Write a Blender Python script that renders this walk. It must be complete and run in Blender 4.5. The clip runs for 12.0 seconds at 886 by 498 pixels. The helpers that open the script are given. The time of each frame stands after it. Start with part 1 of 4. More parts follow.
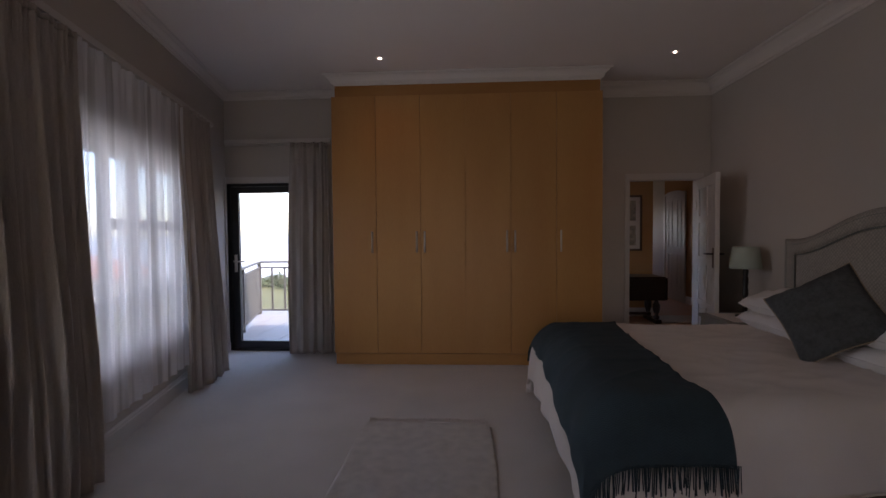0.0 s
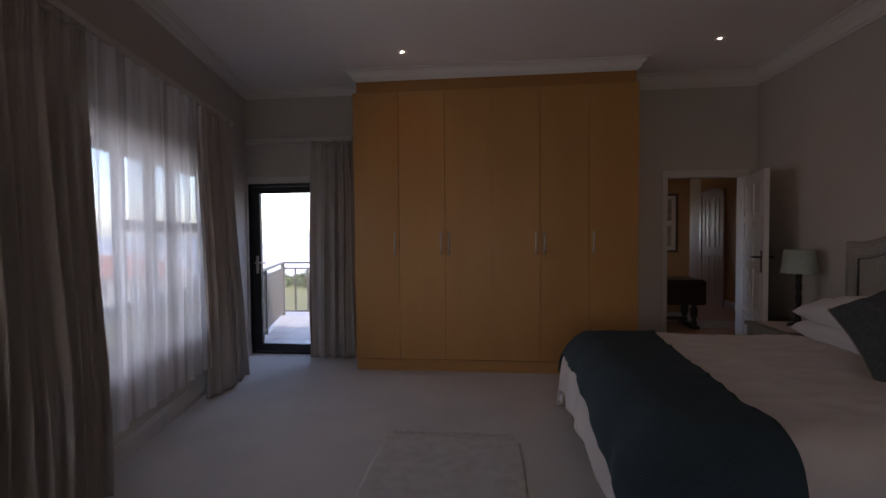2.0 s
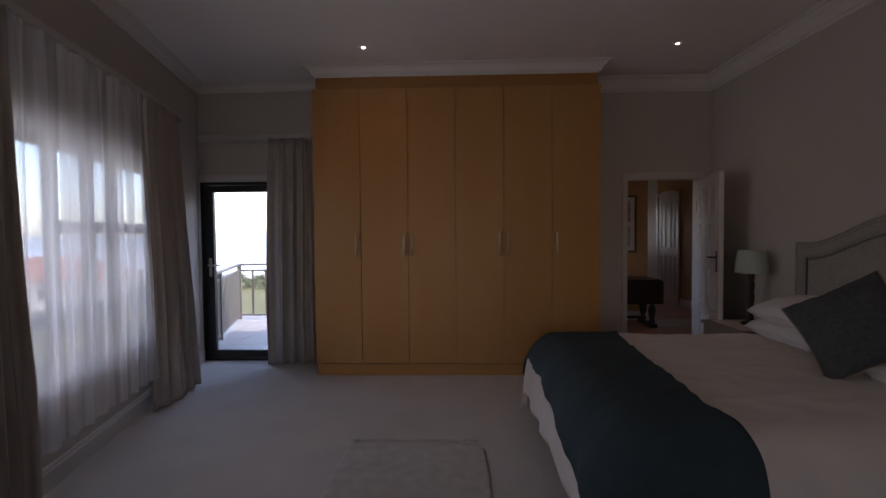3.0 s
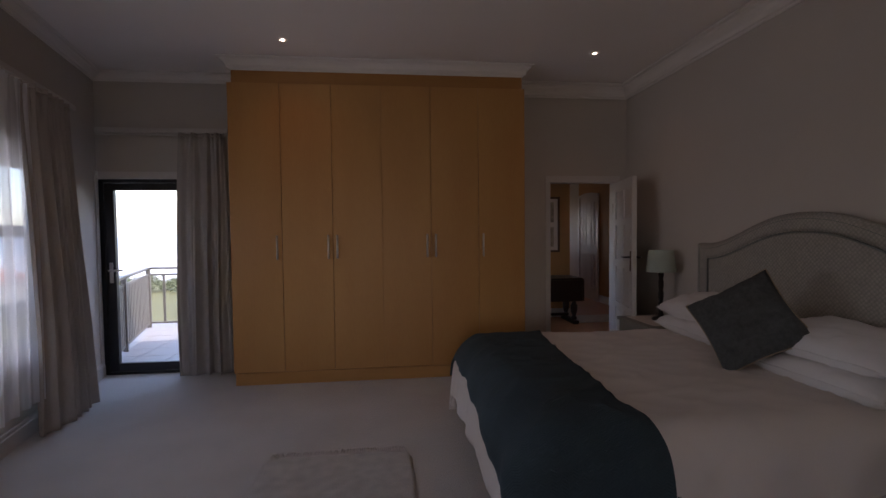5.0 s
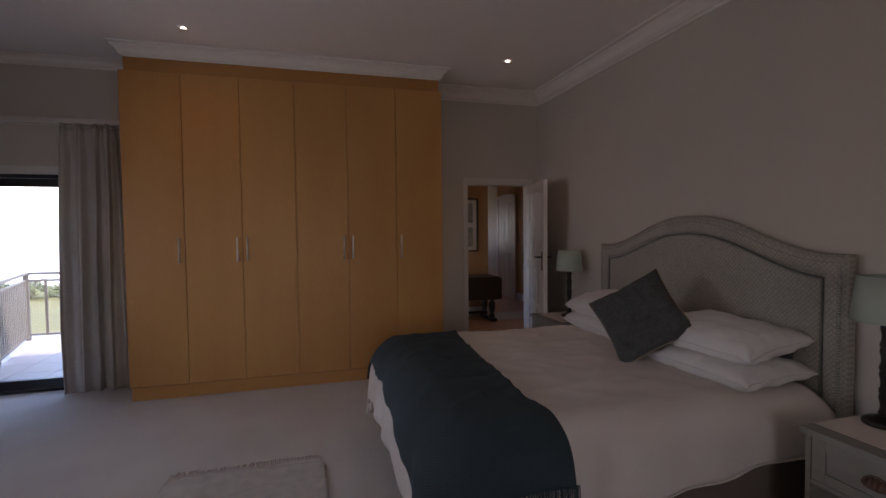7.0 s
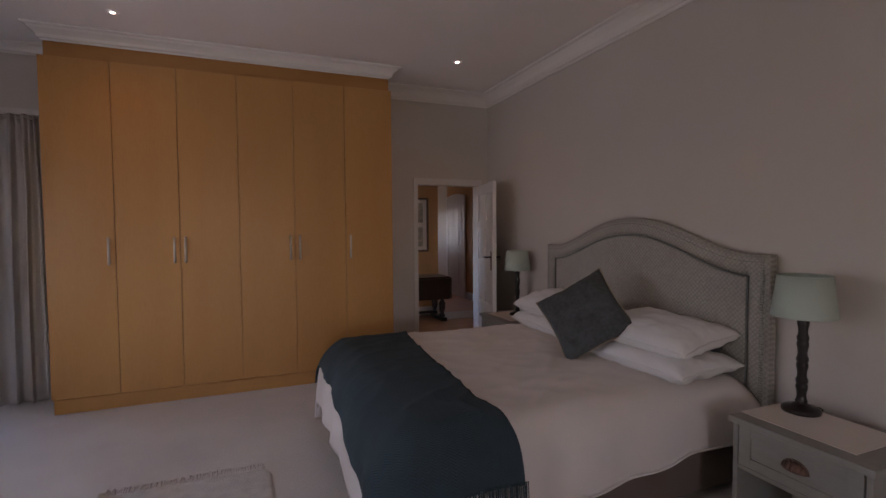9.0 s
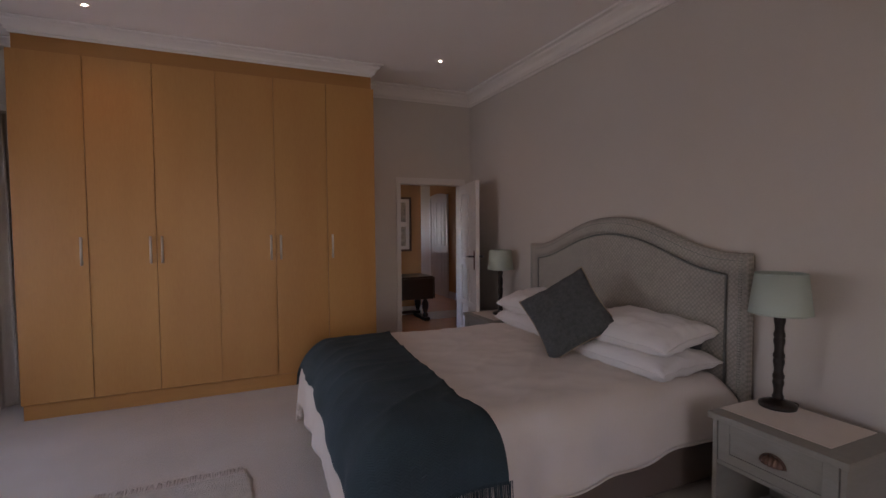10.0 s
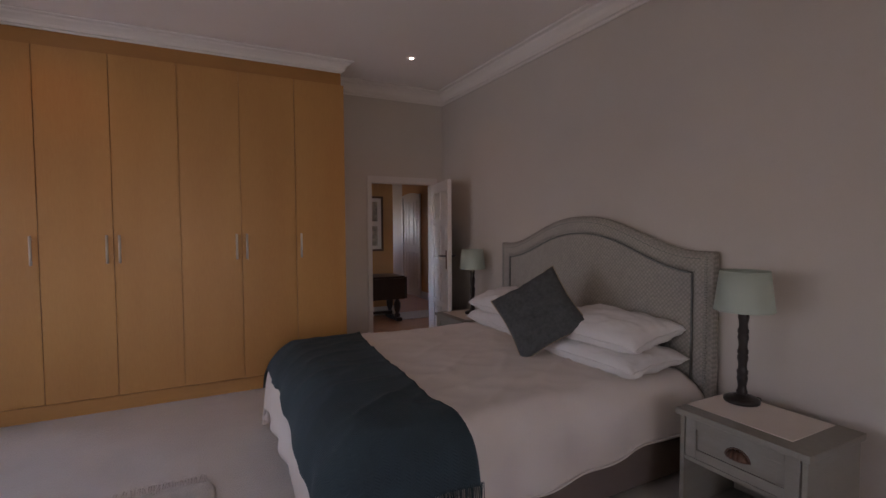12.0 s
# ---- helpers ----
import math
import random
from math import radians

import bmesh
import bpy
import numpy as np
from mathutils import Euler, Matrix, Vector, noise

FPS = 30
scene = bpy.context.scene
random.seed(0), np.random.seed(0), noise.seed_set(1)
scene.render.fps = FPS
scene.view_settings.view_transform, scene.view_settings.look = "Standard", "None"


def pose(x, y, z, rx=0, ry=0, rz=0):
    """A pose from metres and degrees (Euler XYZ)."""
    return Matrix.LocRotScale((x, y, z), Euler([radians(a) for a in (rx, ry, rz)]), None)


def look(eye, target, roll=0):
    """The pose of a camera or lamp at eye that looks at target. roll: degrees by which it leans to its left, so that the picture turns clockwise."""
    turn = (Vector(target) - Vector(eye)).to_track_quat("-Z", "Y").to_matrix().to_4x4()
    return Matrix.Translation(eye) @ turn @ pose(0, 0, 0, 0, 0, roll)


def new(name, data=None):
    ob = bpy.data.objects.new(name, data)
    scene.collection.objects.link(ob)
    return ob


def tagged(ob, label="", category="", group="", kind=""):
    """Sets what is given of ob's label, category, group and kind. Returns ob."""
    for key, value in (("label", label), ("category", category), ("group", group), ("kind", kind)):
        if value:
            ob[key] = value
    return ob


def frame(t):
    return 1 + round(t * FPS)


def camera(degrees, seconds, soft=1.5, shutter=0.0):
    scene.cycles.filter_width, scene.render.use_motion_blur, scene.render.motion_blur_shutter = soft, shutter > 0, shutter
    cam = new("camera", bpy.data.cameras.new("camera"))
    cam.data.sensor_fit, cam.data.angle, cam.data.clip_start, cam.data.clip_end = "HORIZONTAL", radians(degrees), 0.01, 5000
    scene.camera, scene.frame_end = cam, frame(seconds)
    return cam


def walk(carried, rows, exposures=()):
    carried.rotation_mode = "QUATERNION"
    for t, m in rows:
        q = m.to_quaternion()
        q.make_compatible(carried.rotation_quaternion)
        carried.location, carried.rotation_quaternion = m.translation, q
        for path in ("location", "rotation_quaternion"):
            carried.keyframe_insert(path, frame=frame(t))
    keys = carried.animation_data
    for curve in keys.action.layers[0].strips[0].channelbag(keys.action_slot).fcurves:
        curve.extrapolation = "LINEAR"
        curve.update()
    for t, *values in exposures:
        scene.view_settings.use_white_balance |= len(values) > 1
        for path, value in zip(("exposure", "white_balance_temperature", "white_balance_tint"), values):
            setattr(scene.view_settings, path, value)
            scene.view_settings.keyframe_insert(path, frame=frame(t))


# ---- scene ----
cam = camera(86.6, 12.0)
PATH = [
    (0, (0.279, 0.041, 1.406), (0.167, 2.037, 1.34), -0.5),
    (0.5, (0.284, 0.08, 1.409), (0.13, 2.073, 1.342), -0.4),
    (1, (0.286, 0.134, 1.414), (0.094, 2.124, 1.347), -0.4),
    (1.5, (0.27, 0.197, 1.418), (0.053, 2.184, 1.35), -0.4),
    (2, (0.261, 0.255, 1.425), (0.045, 2.242, 1.357), -0.5),
    (2.5, (0.258, 0.305, 1.431), (0.123, 2.299, 1.363), -0.5),
    (3, (0.259, 0.344, 1.432), (0.196, 2.342, 1.364), -0.5),
    (5, (0.309, 0.397, 1.457), (0.533, 2.383, 1.382), -0.6),
    (5.5, (0.314, 0.386, 1.462), (0.609, 2.363, 1.386), -0.6),
    (6, (0.334, 0.369, 1.465), (0.71, 2.332, 1.387), -0.7),
    (6.5, (0.362, 0.377, 1.47), (0.819, 2.322, 1.389), -0.7),
    (7, (0.371, 0.387, 1.48), (0.909, 2.311, 1.397), -0.6),
    (7.5, (0.368, 0.394, 1.48), (0.975, 2.298, 1.397), -0.5),
    (9.5, (0.37, 0.398, 1.492), (1.144, 2.24, 1.402), -0.4),
    (10, (0.372, 0.411, 1.487), (1.179, 2.238, 1.397), -0.4),
    (10.5, (0.378, 0.42, 1.478), (1.215, 2.235, 1.39), -0.3),
    (11, (0.39, 0.434, 1.477), (1.257, 2.234, 1.388), -0.3),
    (11.5, (0.392, 0.441, 1.482), (1.284, 2.228, 1.39), -0.3),
    (12, (0.399, 0.442, 1.477), (1.31, 2.22, 1.387), -0.3),
]
walk(cam, [(t, look(eye, target, roll)) for t, eye, target, roll in PATH],
     exposures=[(0, 2.57, 6650, 23), (1, 2.38, 6650, 23), (3, 2.38, 6600, 23), (5, 2.54, 6700, 24), (6.5, 2.82, 6680, 24), (9.5, 3.50, 6630, 26), (12, 3.53, 6630, 26)])


# ---- world, sun and lamps ----
world = bpy.data.worlds.new("sky_world")
scene.world = world
world.use_nodes = True
wn = world.node_tree
sky = wn.nodes.new("ShaderNodeTexSky")
sky.sky_type = 'NISHITA'
sky.sun_disc = False
sky.sun_elevation, sky.sun_rotation = radians(48), radians(120)
sky.air_density, sky.dust_density = 1.0, 1.2
wn.links.new(sky.outputs[0], wn.nodes["Background"].inputs[0])
wn.nodes["Background"].inputs[1].default_value = 0.15

sun = new("sun", bpy.data.lights.new("sun", 'SUN'))
sun.data.energy, sun.data.angle, sun.data.color = 1.0, radians(3), (1.0, 0.94, 0.86)
sun.matrix_world = look((40, -24, 50), (0, 0, 0))


def opening_light(name, m, w, h, watts, colour, spread=180):
    """An area lamp in an opening, for the sky's light and for added fill."""
    lamp = new(name, bpy.data.lights.new(name, 'AREA'))
    lamp.data.shape, lamp.data.size, lamp.data.size_y = 'RECTANGLE', w, h
    lamp.data.energy, lamp.data.color = watts, colour
    lamp.data.spread = radians(spread)
    lamp.matrix_world = m
    return lamp


opening_light("west_window_light", pose(-2.04, 2.76, 0, 0, 0, 12.13) @ look((-0.195, -0.115, 1.315), (1, -0.115, 1.315)), 2.65, 1.41, 7.6, (0.94, 0.97, 1.0), 118)
# added warm fill from an unseen, assumed opening, tilted up to lift the ceiling
opening_light("south_fill_light", look((0.05, -3.3, 1.475), (0.05, 0, 2.5)), 1.2, 0.95, 2.0, (1.0, 0.85, 0.71))
# added fill for the white hall door; its source is unknown
opening_light("passage_fill_light", look((3.9, 12.1, 1.55), (3.9, 9, 1.2)), 0.5, 0.8, 0.26, (1.0, 0.94, 0.88))


# ---- materials ----
def material(name, colour, rough=0.6, metal=0.0, var=0.12, scale=6.0, fine=90.0, bump=0.15, depth=0.004, stretch=(1, 1, 1), sheen=0.0, second=None):
    """Two scales of variation in colour and roughness, and a fine relief."""
    m = bpy.data.materials.new(name)
    m.use_nodes = True
    nt = m.node_tree
    b = nt.nodes["Principled BSDF"]
    b.inputs["Roughness"].default_value, b.inputs["Metallic"].default_value = rough, metal
    if sheen:
        b.inputs["Sheen Weight"].default_value = sheen
    tc, mp = nt.nodes.new("ShaderNodeTexCoord"), nt.nodes.new("ShaderNodeMapping")
    mp.inputs["Scale"].default_value = stretch
    nt.links.new(tc.outputs["Object"], mp.inputs[0])
    big, small = nt.nodes.new("ShaderNodeTexNoise"), nt.nodes.new("ShaderNodeTexNoise")
    big.inputs["Scale"].default_value, big.inputs["Detail"].default_value = scale, 4
    small.inputs["Scale"].default_value, small.inputs["Detail"].default_value = fine, 3
    for n in (big, small):
        nt.links.new(mp.outputs[0], n.inputs[0])
    ramp = nt.nodes.new("ShaderNodeValToRGB")
    lo = second or tuple(c * (1 - var) for c in colour)
    hi = tuple(min(1, c * (1 + var)) for c in colour)
    ramp.color_ramp.elements[0].position, ramp.color_ramp.elements[1].position = 0.3, 0.7
    ramp.color_ramp.elements[0].color, ramp.color_ramp.elements[1].color = (*lo, 1), (*hi, 1)
    mix = nt.nodes.new("ShaderNodeMath")
    mix.operation = 'MULTIPLY_ADD'
    mix.inputs[1].default_value = 0.35
    nt.links.new(small.outputs[0], mix.inputs[0])
    half = nt.nodes.new("ShaderNodeMath")
    half.operation = 'MULTIPLY'
    half.inputs[1].default_value = 0.65
    nt.links.new(big.outputs[0], half.inputs[0])
    nt.links.new(half.outputs[0], mix.inputs[2])
    nt.links.new(mix.outputs[0], ramp.inputs[0])
    nt.links.new(ramp.outputs[0], b.inputs["Base Color"])
    if bump:
        bp = nt.nodes.new("ShaderNodeBump")
        bp.inputs["Strength"].default_value, bp.inputs["Distance"].default_value = bump, depth
        nt.links.new(small.outputs[0], bp.inputs["Height"])
        nt.links.new(bp.outputs[0], b.inputs["Normal"])
    return m


def pattern(m, kind, scale, strength, distance, stretch=(1, 1, 1), turn=(0, 0, 0), tint=None):
    """Adds a woven relief on top of a material's own; tint darkens the hollows of the weave."""
    nt = m.node_tree
    b = nt.nodes["Principled BSDF"]
    tc, mp = nt.nodes.new("ShaderNodeTexCoord"), nt.nodes.new("ShaderNodeMapping")
    mp.inputs["Scale"].default_value, mp.inputs["Rotation"].default_value = stretch, turn
    nt.links.new(tc.outputs["Object"], mp.inputs[0])
    if kind == "cells":
        tex = nt.nodes.new("ShaderNodeTexVoronoi")
        tex.inputs["Scale"].default_value, tex.inputs["Randomness"].default_value = scale, 0.25
        out = tex.outputs["Distance"]
    else:
        tex = nt.nodes.new("ShaderNodeTexWave")
        tex.inputs["Scale"].default_value, tex.inputs["Distortion"].default_value = scale, 2.0
        tex.inputs["Detail"].default_value = 2
        out = tex.outputs["Fac"]
    nt.links.new(mp.outputs[0], tex.inputs[0])
    bp = nt.nodes.new("ShaderNodeBump")
    bp.inputs["Strength"].default_value, bp.inputs["Distance"].default_value = strength, distance
    bp.invert = kind == "cells"
    nt.links.new(out, bp.inputs["Height"])
    if b.inputs["Normal"].links:
        nt.links.new(b.inputs["Normal"].links[0].from_socket, bp.inputs["Normal"])
    nt.links.new(bp.outputs[0], b.inputs["Normal"])
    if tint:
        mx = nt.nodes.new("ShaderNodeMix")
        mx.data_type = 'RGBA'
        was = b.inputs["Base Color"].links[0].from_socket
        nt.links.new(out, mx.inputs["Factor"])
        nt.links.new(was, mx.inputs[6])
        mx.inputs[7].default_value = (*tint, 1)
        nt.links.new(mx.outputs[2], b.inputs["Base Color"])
    return m


def herringbone(m, width, pitch, strength, distance):
    """Knitted zigzag ribs: the rib's phase swings to and fro across the cloth."""
    nt = m.node_tree
    b = nt.nodes["Principled BSDF"]

    def maths(op, a, c):
        n = nt.nodes.new("ShaderNodeMath")
        n.operation = op
        for i, s in enumerate((a, c)):
            if isinstance(s, (int, float)):
                n.inputs[i].default_value = s
            else:
                nt.links.new(s, n.inputs[i])
        return n.outputs[0]
    tc, sep, no = nt.nodes.new("ShaderNodeTexCoord"), nt.nodes.new("ShaderNodeSeparateXYZ"), nt.nodes.new("ShaderNodeTexNoise")
    no.inputs["Scale"].default_value = 5.0
    nt.links.new(tc.outputs["Object"], sep.inputs[0])
    nt.links.new(tc.outputs["Object"], no.inputs[0])
    zig = maths('PINGPONG', sep.outputs[0], width)
    along = maths('ADD', sep.outputs[1], sep.outputs[2])
    phase = maths('ADD', maths('ADD', along, maths('MULTIPLY', zig, 0.8)), maths('MULTIPLY', no.outputs[0], 0.012))
    rib = maths('SINE', maths('MULTIPLY', phase, pitch), 0.0)
    bp = nt.nodes.new("ShaderNodeBump")
    bp.inputs["Strength"].default_value, bp.inputs["Distance"].default_value = strength, distance
    nt.links.new(rib, bp.inputs["Height"])
    nt.links.new(b.inputs["Normal"].links[0].from_socket, bp.inputs["Normal"])
    nt.links.new(bp.outputs[0], b.inputs["Normal"])
    return m


def glass(name, colour=(1, 1, 1), rough=0.0):
    m = bpy.data.materials.new(name)
    m.use_nodes = True
    nt = m.node_tree
    nt.nodes.clear()
    out, mx = nt.nodes.new("ShaderNodeOutputMaterial"), nt.nodes.new("ShaderNodeMixShader")
    tr, gl = nt.nodes.new("ShaderNodeBsdfTransparent"), nt.nodes.new("ShaderNodeBsdfGlossy")
    lw, pw, ma = nt.nodes.new("ShaderNodeLayerWeight"), nt.nodes.new("ShaderNodeMath"), nt.nodes.new("ShaderNodeMath")
    lw.inputs["Blend"].default_value = 0.5
    pw.operation, ma.operation = 'POWER', 'MULTIPLY_ADD'
    pw.inputs[1].default_value, ma.inputs[1].default_value, ma.inputs[2].default_value = 5.0, 0.9, 0.035
    nt.links.new(lw.outputs["Facing"], pw.inputs[0])
    nt.links.new(pw.outputs[0], ma.inputs[0])
    tr.inputs[0].default_value = (*colour, 1)
    gl.inputs["Roughness"].default_value = rough
    nt.links.new(ma.outputs[0], mx.inputs[0])
    nt.links.new(tr.outputs[0], mx.inputs[1])
    nt.links.new(gl.outputs[0], mx.inputs[2])
    nt.links.new(mx.outputs[0], out.inputs[0])
    return m


def glowing(name, colour, strength):
    m = bpy.data.materials.new(name)
    m.use_nodes = True
    b = m.node_tree.nodes["Principled BSDF"]
    b.inputs["Base Color"].default_value = (*colour, 1)
    b.inputs["Emission Color"].default_value = (*colour, 1)
    b.inputs["Emission Strength"].default_value = strength
    return m


def gauze(name, colour, open_part, through_part):
    """Thin woven cloth: part open, part lit through, part matt; the folds show by its weave."""
    m = bpy.data.materials.new(name)
    m.use_nodes = True
    nt = m.node_tree
    nt.nodes.clear()
    out = nt.nodes.new("ShaderNodeOutputMaterial")
    tr, tl, df = nt.nodes.new("ShaderNodeBsdfTransparent"), nt.nodes.new("ShaderNodeBsdfTranslucent"), nt.nodes.new("ShaderNodeBsdfDiffuse")
    tl.inputs[0].default_value = df.inputs[0].default_value = (*colour, 1)
    a, b = nt.nodes.new("ShaderNodeMixShader"), nt.nodes.new("ShaderNodeMixShader")
    a.inputs[0].default_value = through_part
    nt.links.new(df.outputs[0], a.inputs[1])
    nt.links.new(tl.outputs[0], a.inputs[2])
    tc, no = nt.nodes.new("ShaderNodeTexCoord"), nt.nodes.new("ShaderNodeTexNoise")
    mp = nt.nodes.new("ShaderNodeMapping")
    mp.inputs["Scale"].default_value = (1, 4.0, 0.06)
    no.inputs["Scale"].default_value = 2.2
    no.inputs["Detail"].default_value = 4
    ramp = nt.nodes.new("ShaderNodeMapRange")
    ramp.inputs["From Min"].default_value, ramp.inputs["From Max"].default_value = 0.54, 0.62
    ramp.inputs["To Min"].default_value, ramp.inputs["To Max"].default_value = 1 - open_part * 0.45, 1 - open_part * 1.3
    nt.links.new(tc.outputs["Object"], mp.inputs[0])
    nt.links.new(mp.outputs[0], no.inputs[0])
    nt.links.new(no.outputs[0], ramp.inputs[0])
    nt.links.new(ramp.outputs[0], b.inputs[0])
    nt.links.new(tr.outputs[0], b.inputs[1])
    nt.links.new(a.outputs[0], b.inputs[2])
    nt.links.new(b.outputs[0], out.inputs[0])
    return m


M_WALL = material("wall_paint", (0.52, 0.475, 0.43), 0.75, var=0.04, scale=1.4, fine=220, bump=0.12, depth=0.002)
M_CEIL = material("ceiling_paint", (0.86, 0.81, 0.77), 0.8, var=0.03, scale=0.9, fine=160, bump=0.08, depth=0.002)
M_CORNICE = material("cornice_plaster", (0.74, 0.70, 0.66), 0.8, var=0.03, scale=0.9, fine=160, bump=0.05, depth=0.002)
M_TRIM = material("white_trim_paint", (0.60, 0.57, 0.54), 0.45, var=0.04, scale=3, fine=120, bump=0.05, depth=0.001)
M_CARPET = material("carpet_pile", (0.64, 0.60, 0.55), 0.95, var=0.08, scale=2.2, fine=260, bump=0.7, depth=0.012, sheen=0.2)
M_RUG = material("rug_wool", (0.62, 0.585, 0.53), 0.95, var=0.16, scale=14, fine=150, bump=0.9, depth=0.016, sheen=0.2)
M_WOOD = material("wardrobe_veneer", (0.445, 0.232, 0.07), 0.42, var=0.10, scale=1.0, fine=22, bump=0.02, depth=0.001, stretch=(3.5, 3.5, 0.6), second=(0.42, 0.20, 0.058))
M_WOOD_EDGE = material("wardrobe_plinth_wood", (0.45, 0.225, 0.066), 0.4, var=0.09, scale=1.3, fine=26, bump=0.03, depth=0.001, stretch=(0.6, 7, 7))
M_STEEL = material("brushed_steel", (0.60, 0.56, 0.50), 0.36, metal=0.55, var=0.05, scale=8, fine=200, bump=0.02, depth=0.001)
M_LINEN = material("white_cotton", (0.66, 0.605, 0.56), 0.85, var=0.03, scale=3, fine=160, bump=0.12, depth=0.003, sheen=0.1)
M_PILLOW = material("pillow_cotton", (0.66, 0.64, 0.63), 0.85, var=0.02, scale=4, fine=180, bump=0.1, depth=0.002, sheen=0.1)
M_THROW = herringbone(material("throw_wool", (0.023, 0.044, 0.056), 0.88, var=0.18, scale=6, fine=120, bump=0.25, depth=0.002), 0.022, 400.0, 0.3, 0.003)
M_CUSHION = material("cushion_wool", (0.058, 0.063, 0.065), 0.9, var=0.35, scale=45, fine=150, bump=0.8, depth=0.004)
M_PIPING = material("beige_piping", (0.36, 0.29, 0.21), 0.8, var=0.1, scale=20, fine=200)
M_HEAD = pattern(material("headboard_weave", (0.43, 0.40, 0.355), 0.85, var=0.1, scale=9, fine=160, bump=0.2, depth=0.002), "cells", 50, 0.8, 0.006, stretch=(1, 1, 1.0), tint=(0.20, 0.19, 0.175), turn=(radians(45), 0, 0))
M_ROPE = material("rope_edging", (0.36, 0.35, 0.32), 0.85, var=0.15, scale=40, fine=240, bump=0.3)
# wardrobe wood darkened: the cornice's shade is put into the fascia's colour
M_FASCIA_SHADED = material("shaded_fascia_wood", (0.37, 0.175, 0.048), 0.45, var=0.09, scale=1.3, fine=26, bump=0.03, depth=0.001, stretch=(0.6, 7, 7))
M_HEAD_PIPE = material("headboard_piping", (0.17, 0.18, 0.17), 0.85, var=0.15, scale=40, fine=240, bump=0.3)
M_BASE = material("bed_base_fabric", (0.15, 0.115, 0.095), 0.9, var=0.08, scale=4, fine=240, bump=0.3, depth=0.002)
M_GREY_PAINT = material("grey_painted_wood", (0.24, 0.228, 0.20), 0.5, var=0.13, scale=2.5, fine=40, bump=0.1, depth=0.001, stretch=(1, 1.0, 7))
M_COPPER = material("aged_copper", (0.13, 0.075, 0.055), 0.45, metal=0.7, var=0.25, scale=25, fine=120, bump=0.1, depth=0.001)
M_DARK_WOOD = material("dark_turned_wood", (0.010, 0.006, 0.005), 0.28, var=0.3, scale=12, fine=60, bump=0.05, depth=0.001)
M_SHADE = material("duck_egg_linen_shade", (0.36, 0.42, 0.37), 0.85, var=0.05, scale=8, fine=260, bump=0.25, depth=0.001)
M_PAPER = material("cream_mat", (0.66, 0.59, 0.53), 0.7, var=0.04, scale=6, fine=150, bump=0.05, depth=0.001)
M_CURTAIN = material("curtain_linen", (0.42, 0.385, 0.355), 0.9, var=0.14, scale=7, fine=190, bump=0.5, depth=0.004, stretch=(1, 1, 0.3))
M_SHEER = gauze("sheer_voile", (0.88, 0.89, 0.92), 0.32, 0.17)
M_ALU = material("dark_aluminium", (0.022, 0.022, 0.024), 0.4, metal=0.2, var=0.1, scale=8, fine=200, bump=0.03, depth=0.001)
M_CLEAR = glass("clear_door_glass", (0.97, 0.98, 0.98))
# grey put into the panes to dim the sky seen through them
M_GLASS = glass("sky_dimming_glass", (0.70, 0.73, 0.76))
M_BALC_TILE = material("balcony_tile", (0.33, 0.315, 0.31), 0.55, var=0.07, scale=3, fine=80, bump=0.08, depth=0.001)
M_RAILING = material("railing_paint", (0.13, 0.118, 0.105), 0.45, var=0.12, scale=8, fine=120, bump=0.05, depth=0.001)
M_BULB = glowing("lit_downlight", (1.0, 0.86, 0.68), 9.0)
M_CHROME = material("satin_ring", (0.6, 0.58, 0.55), 0.3, metal=1.0, var=0.05)
M_HALL = material("ochre_wall_paint", (0.46, 0.25, 0.10), 0.75, var=0.05, scale=1.4, fine=220, bump=0.1, depth=0.002)
M_PARQUET = material("parquet", (0.40, 0.17, 0.06), 0.35, var=0.25, scale=3, fine=30, bump=0.05, depth=0.001, stretch=(1, 6, 1))
M_OAK_DARK = material("dark_oak", (0.022, 0.010, 0.006), 0.35, var=0.3, scale=6, fine=40, bump=0.08, depth=0.001)
M_FRAME = material("picture_frame_wood", (0.10, 0.055, 0.03), 0.45, var=0.2, scale=10, fine=60)
M_PRINT = material("faded_print", (0.42, 0.36, 0.27), 0.7, var=0.3, scale=9, fine=30, bump=0.0, second=(0.13, 0.12, 0.11))
M_HALL_RUG = material("pale_hall_rug", (0.5, 0.46, 0.4), 0.95, var=0.12, scale=8, fine=120, bump=0.5, depth=0.006)
M_LAWN = material("dry_lawn", (0.125, 0.12, 0.045), 0.9, var=0.22, scale=0.12, fine=3.0, bump=0.4, depth=0.03)
M_LEAF = material("bush_leaves", (0.115, 0.135, 0.07), 0.7, var=0.4, scale=1.5, fine=20, bump=0.0)
M_BARK = material("bush_bark", (0.10, 0.075, 0.05), 0.9, var=0.3, scale=8, fine=40)
M_SAND = material("pale_wet_sand", (0.60, 0.59, 0.56), 0.5, var=0.08, scale=0.02, fine=0.4, bump=0.2, depth=0.1)
M_SEA = material("sea_water", (0.42, 0.47, 0.49), 0.6, var=0.2, scale=0.02, fine=0.3, bump=0.5, depth=0.3)
M_ROOF = material("terracotta_tiles", (0.36, 0.11, 0.055), 0.8, var=0.2, scale=1.5, fine=12)
M_PLASTER = material("house_plaster", (0.55, 0.5, 0.43), 0.85, var=0.06, scale=1, fine=40)


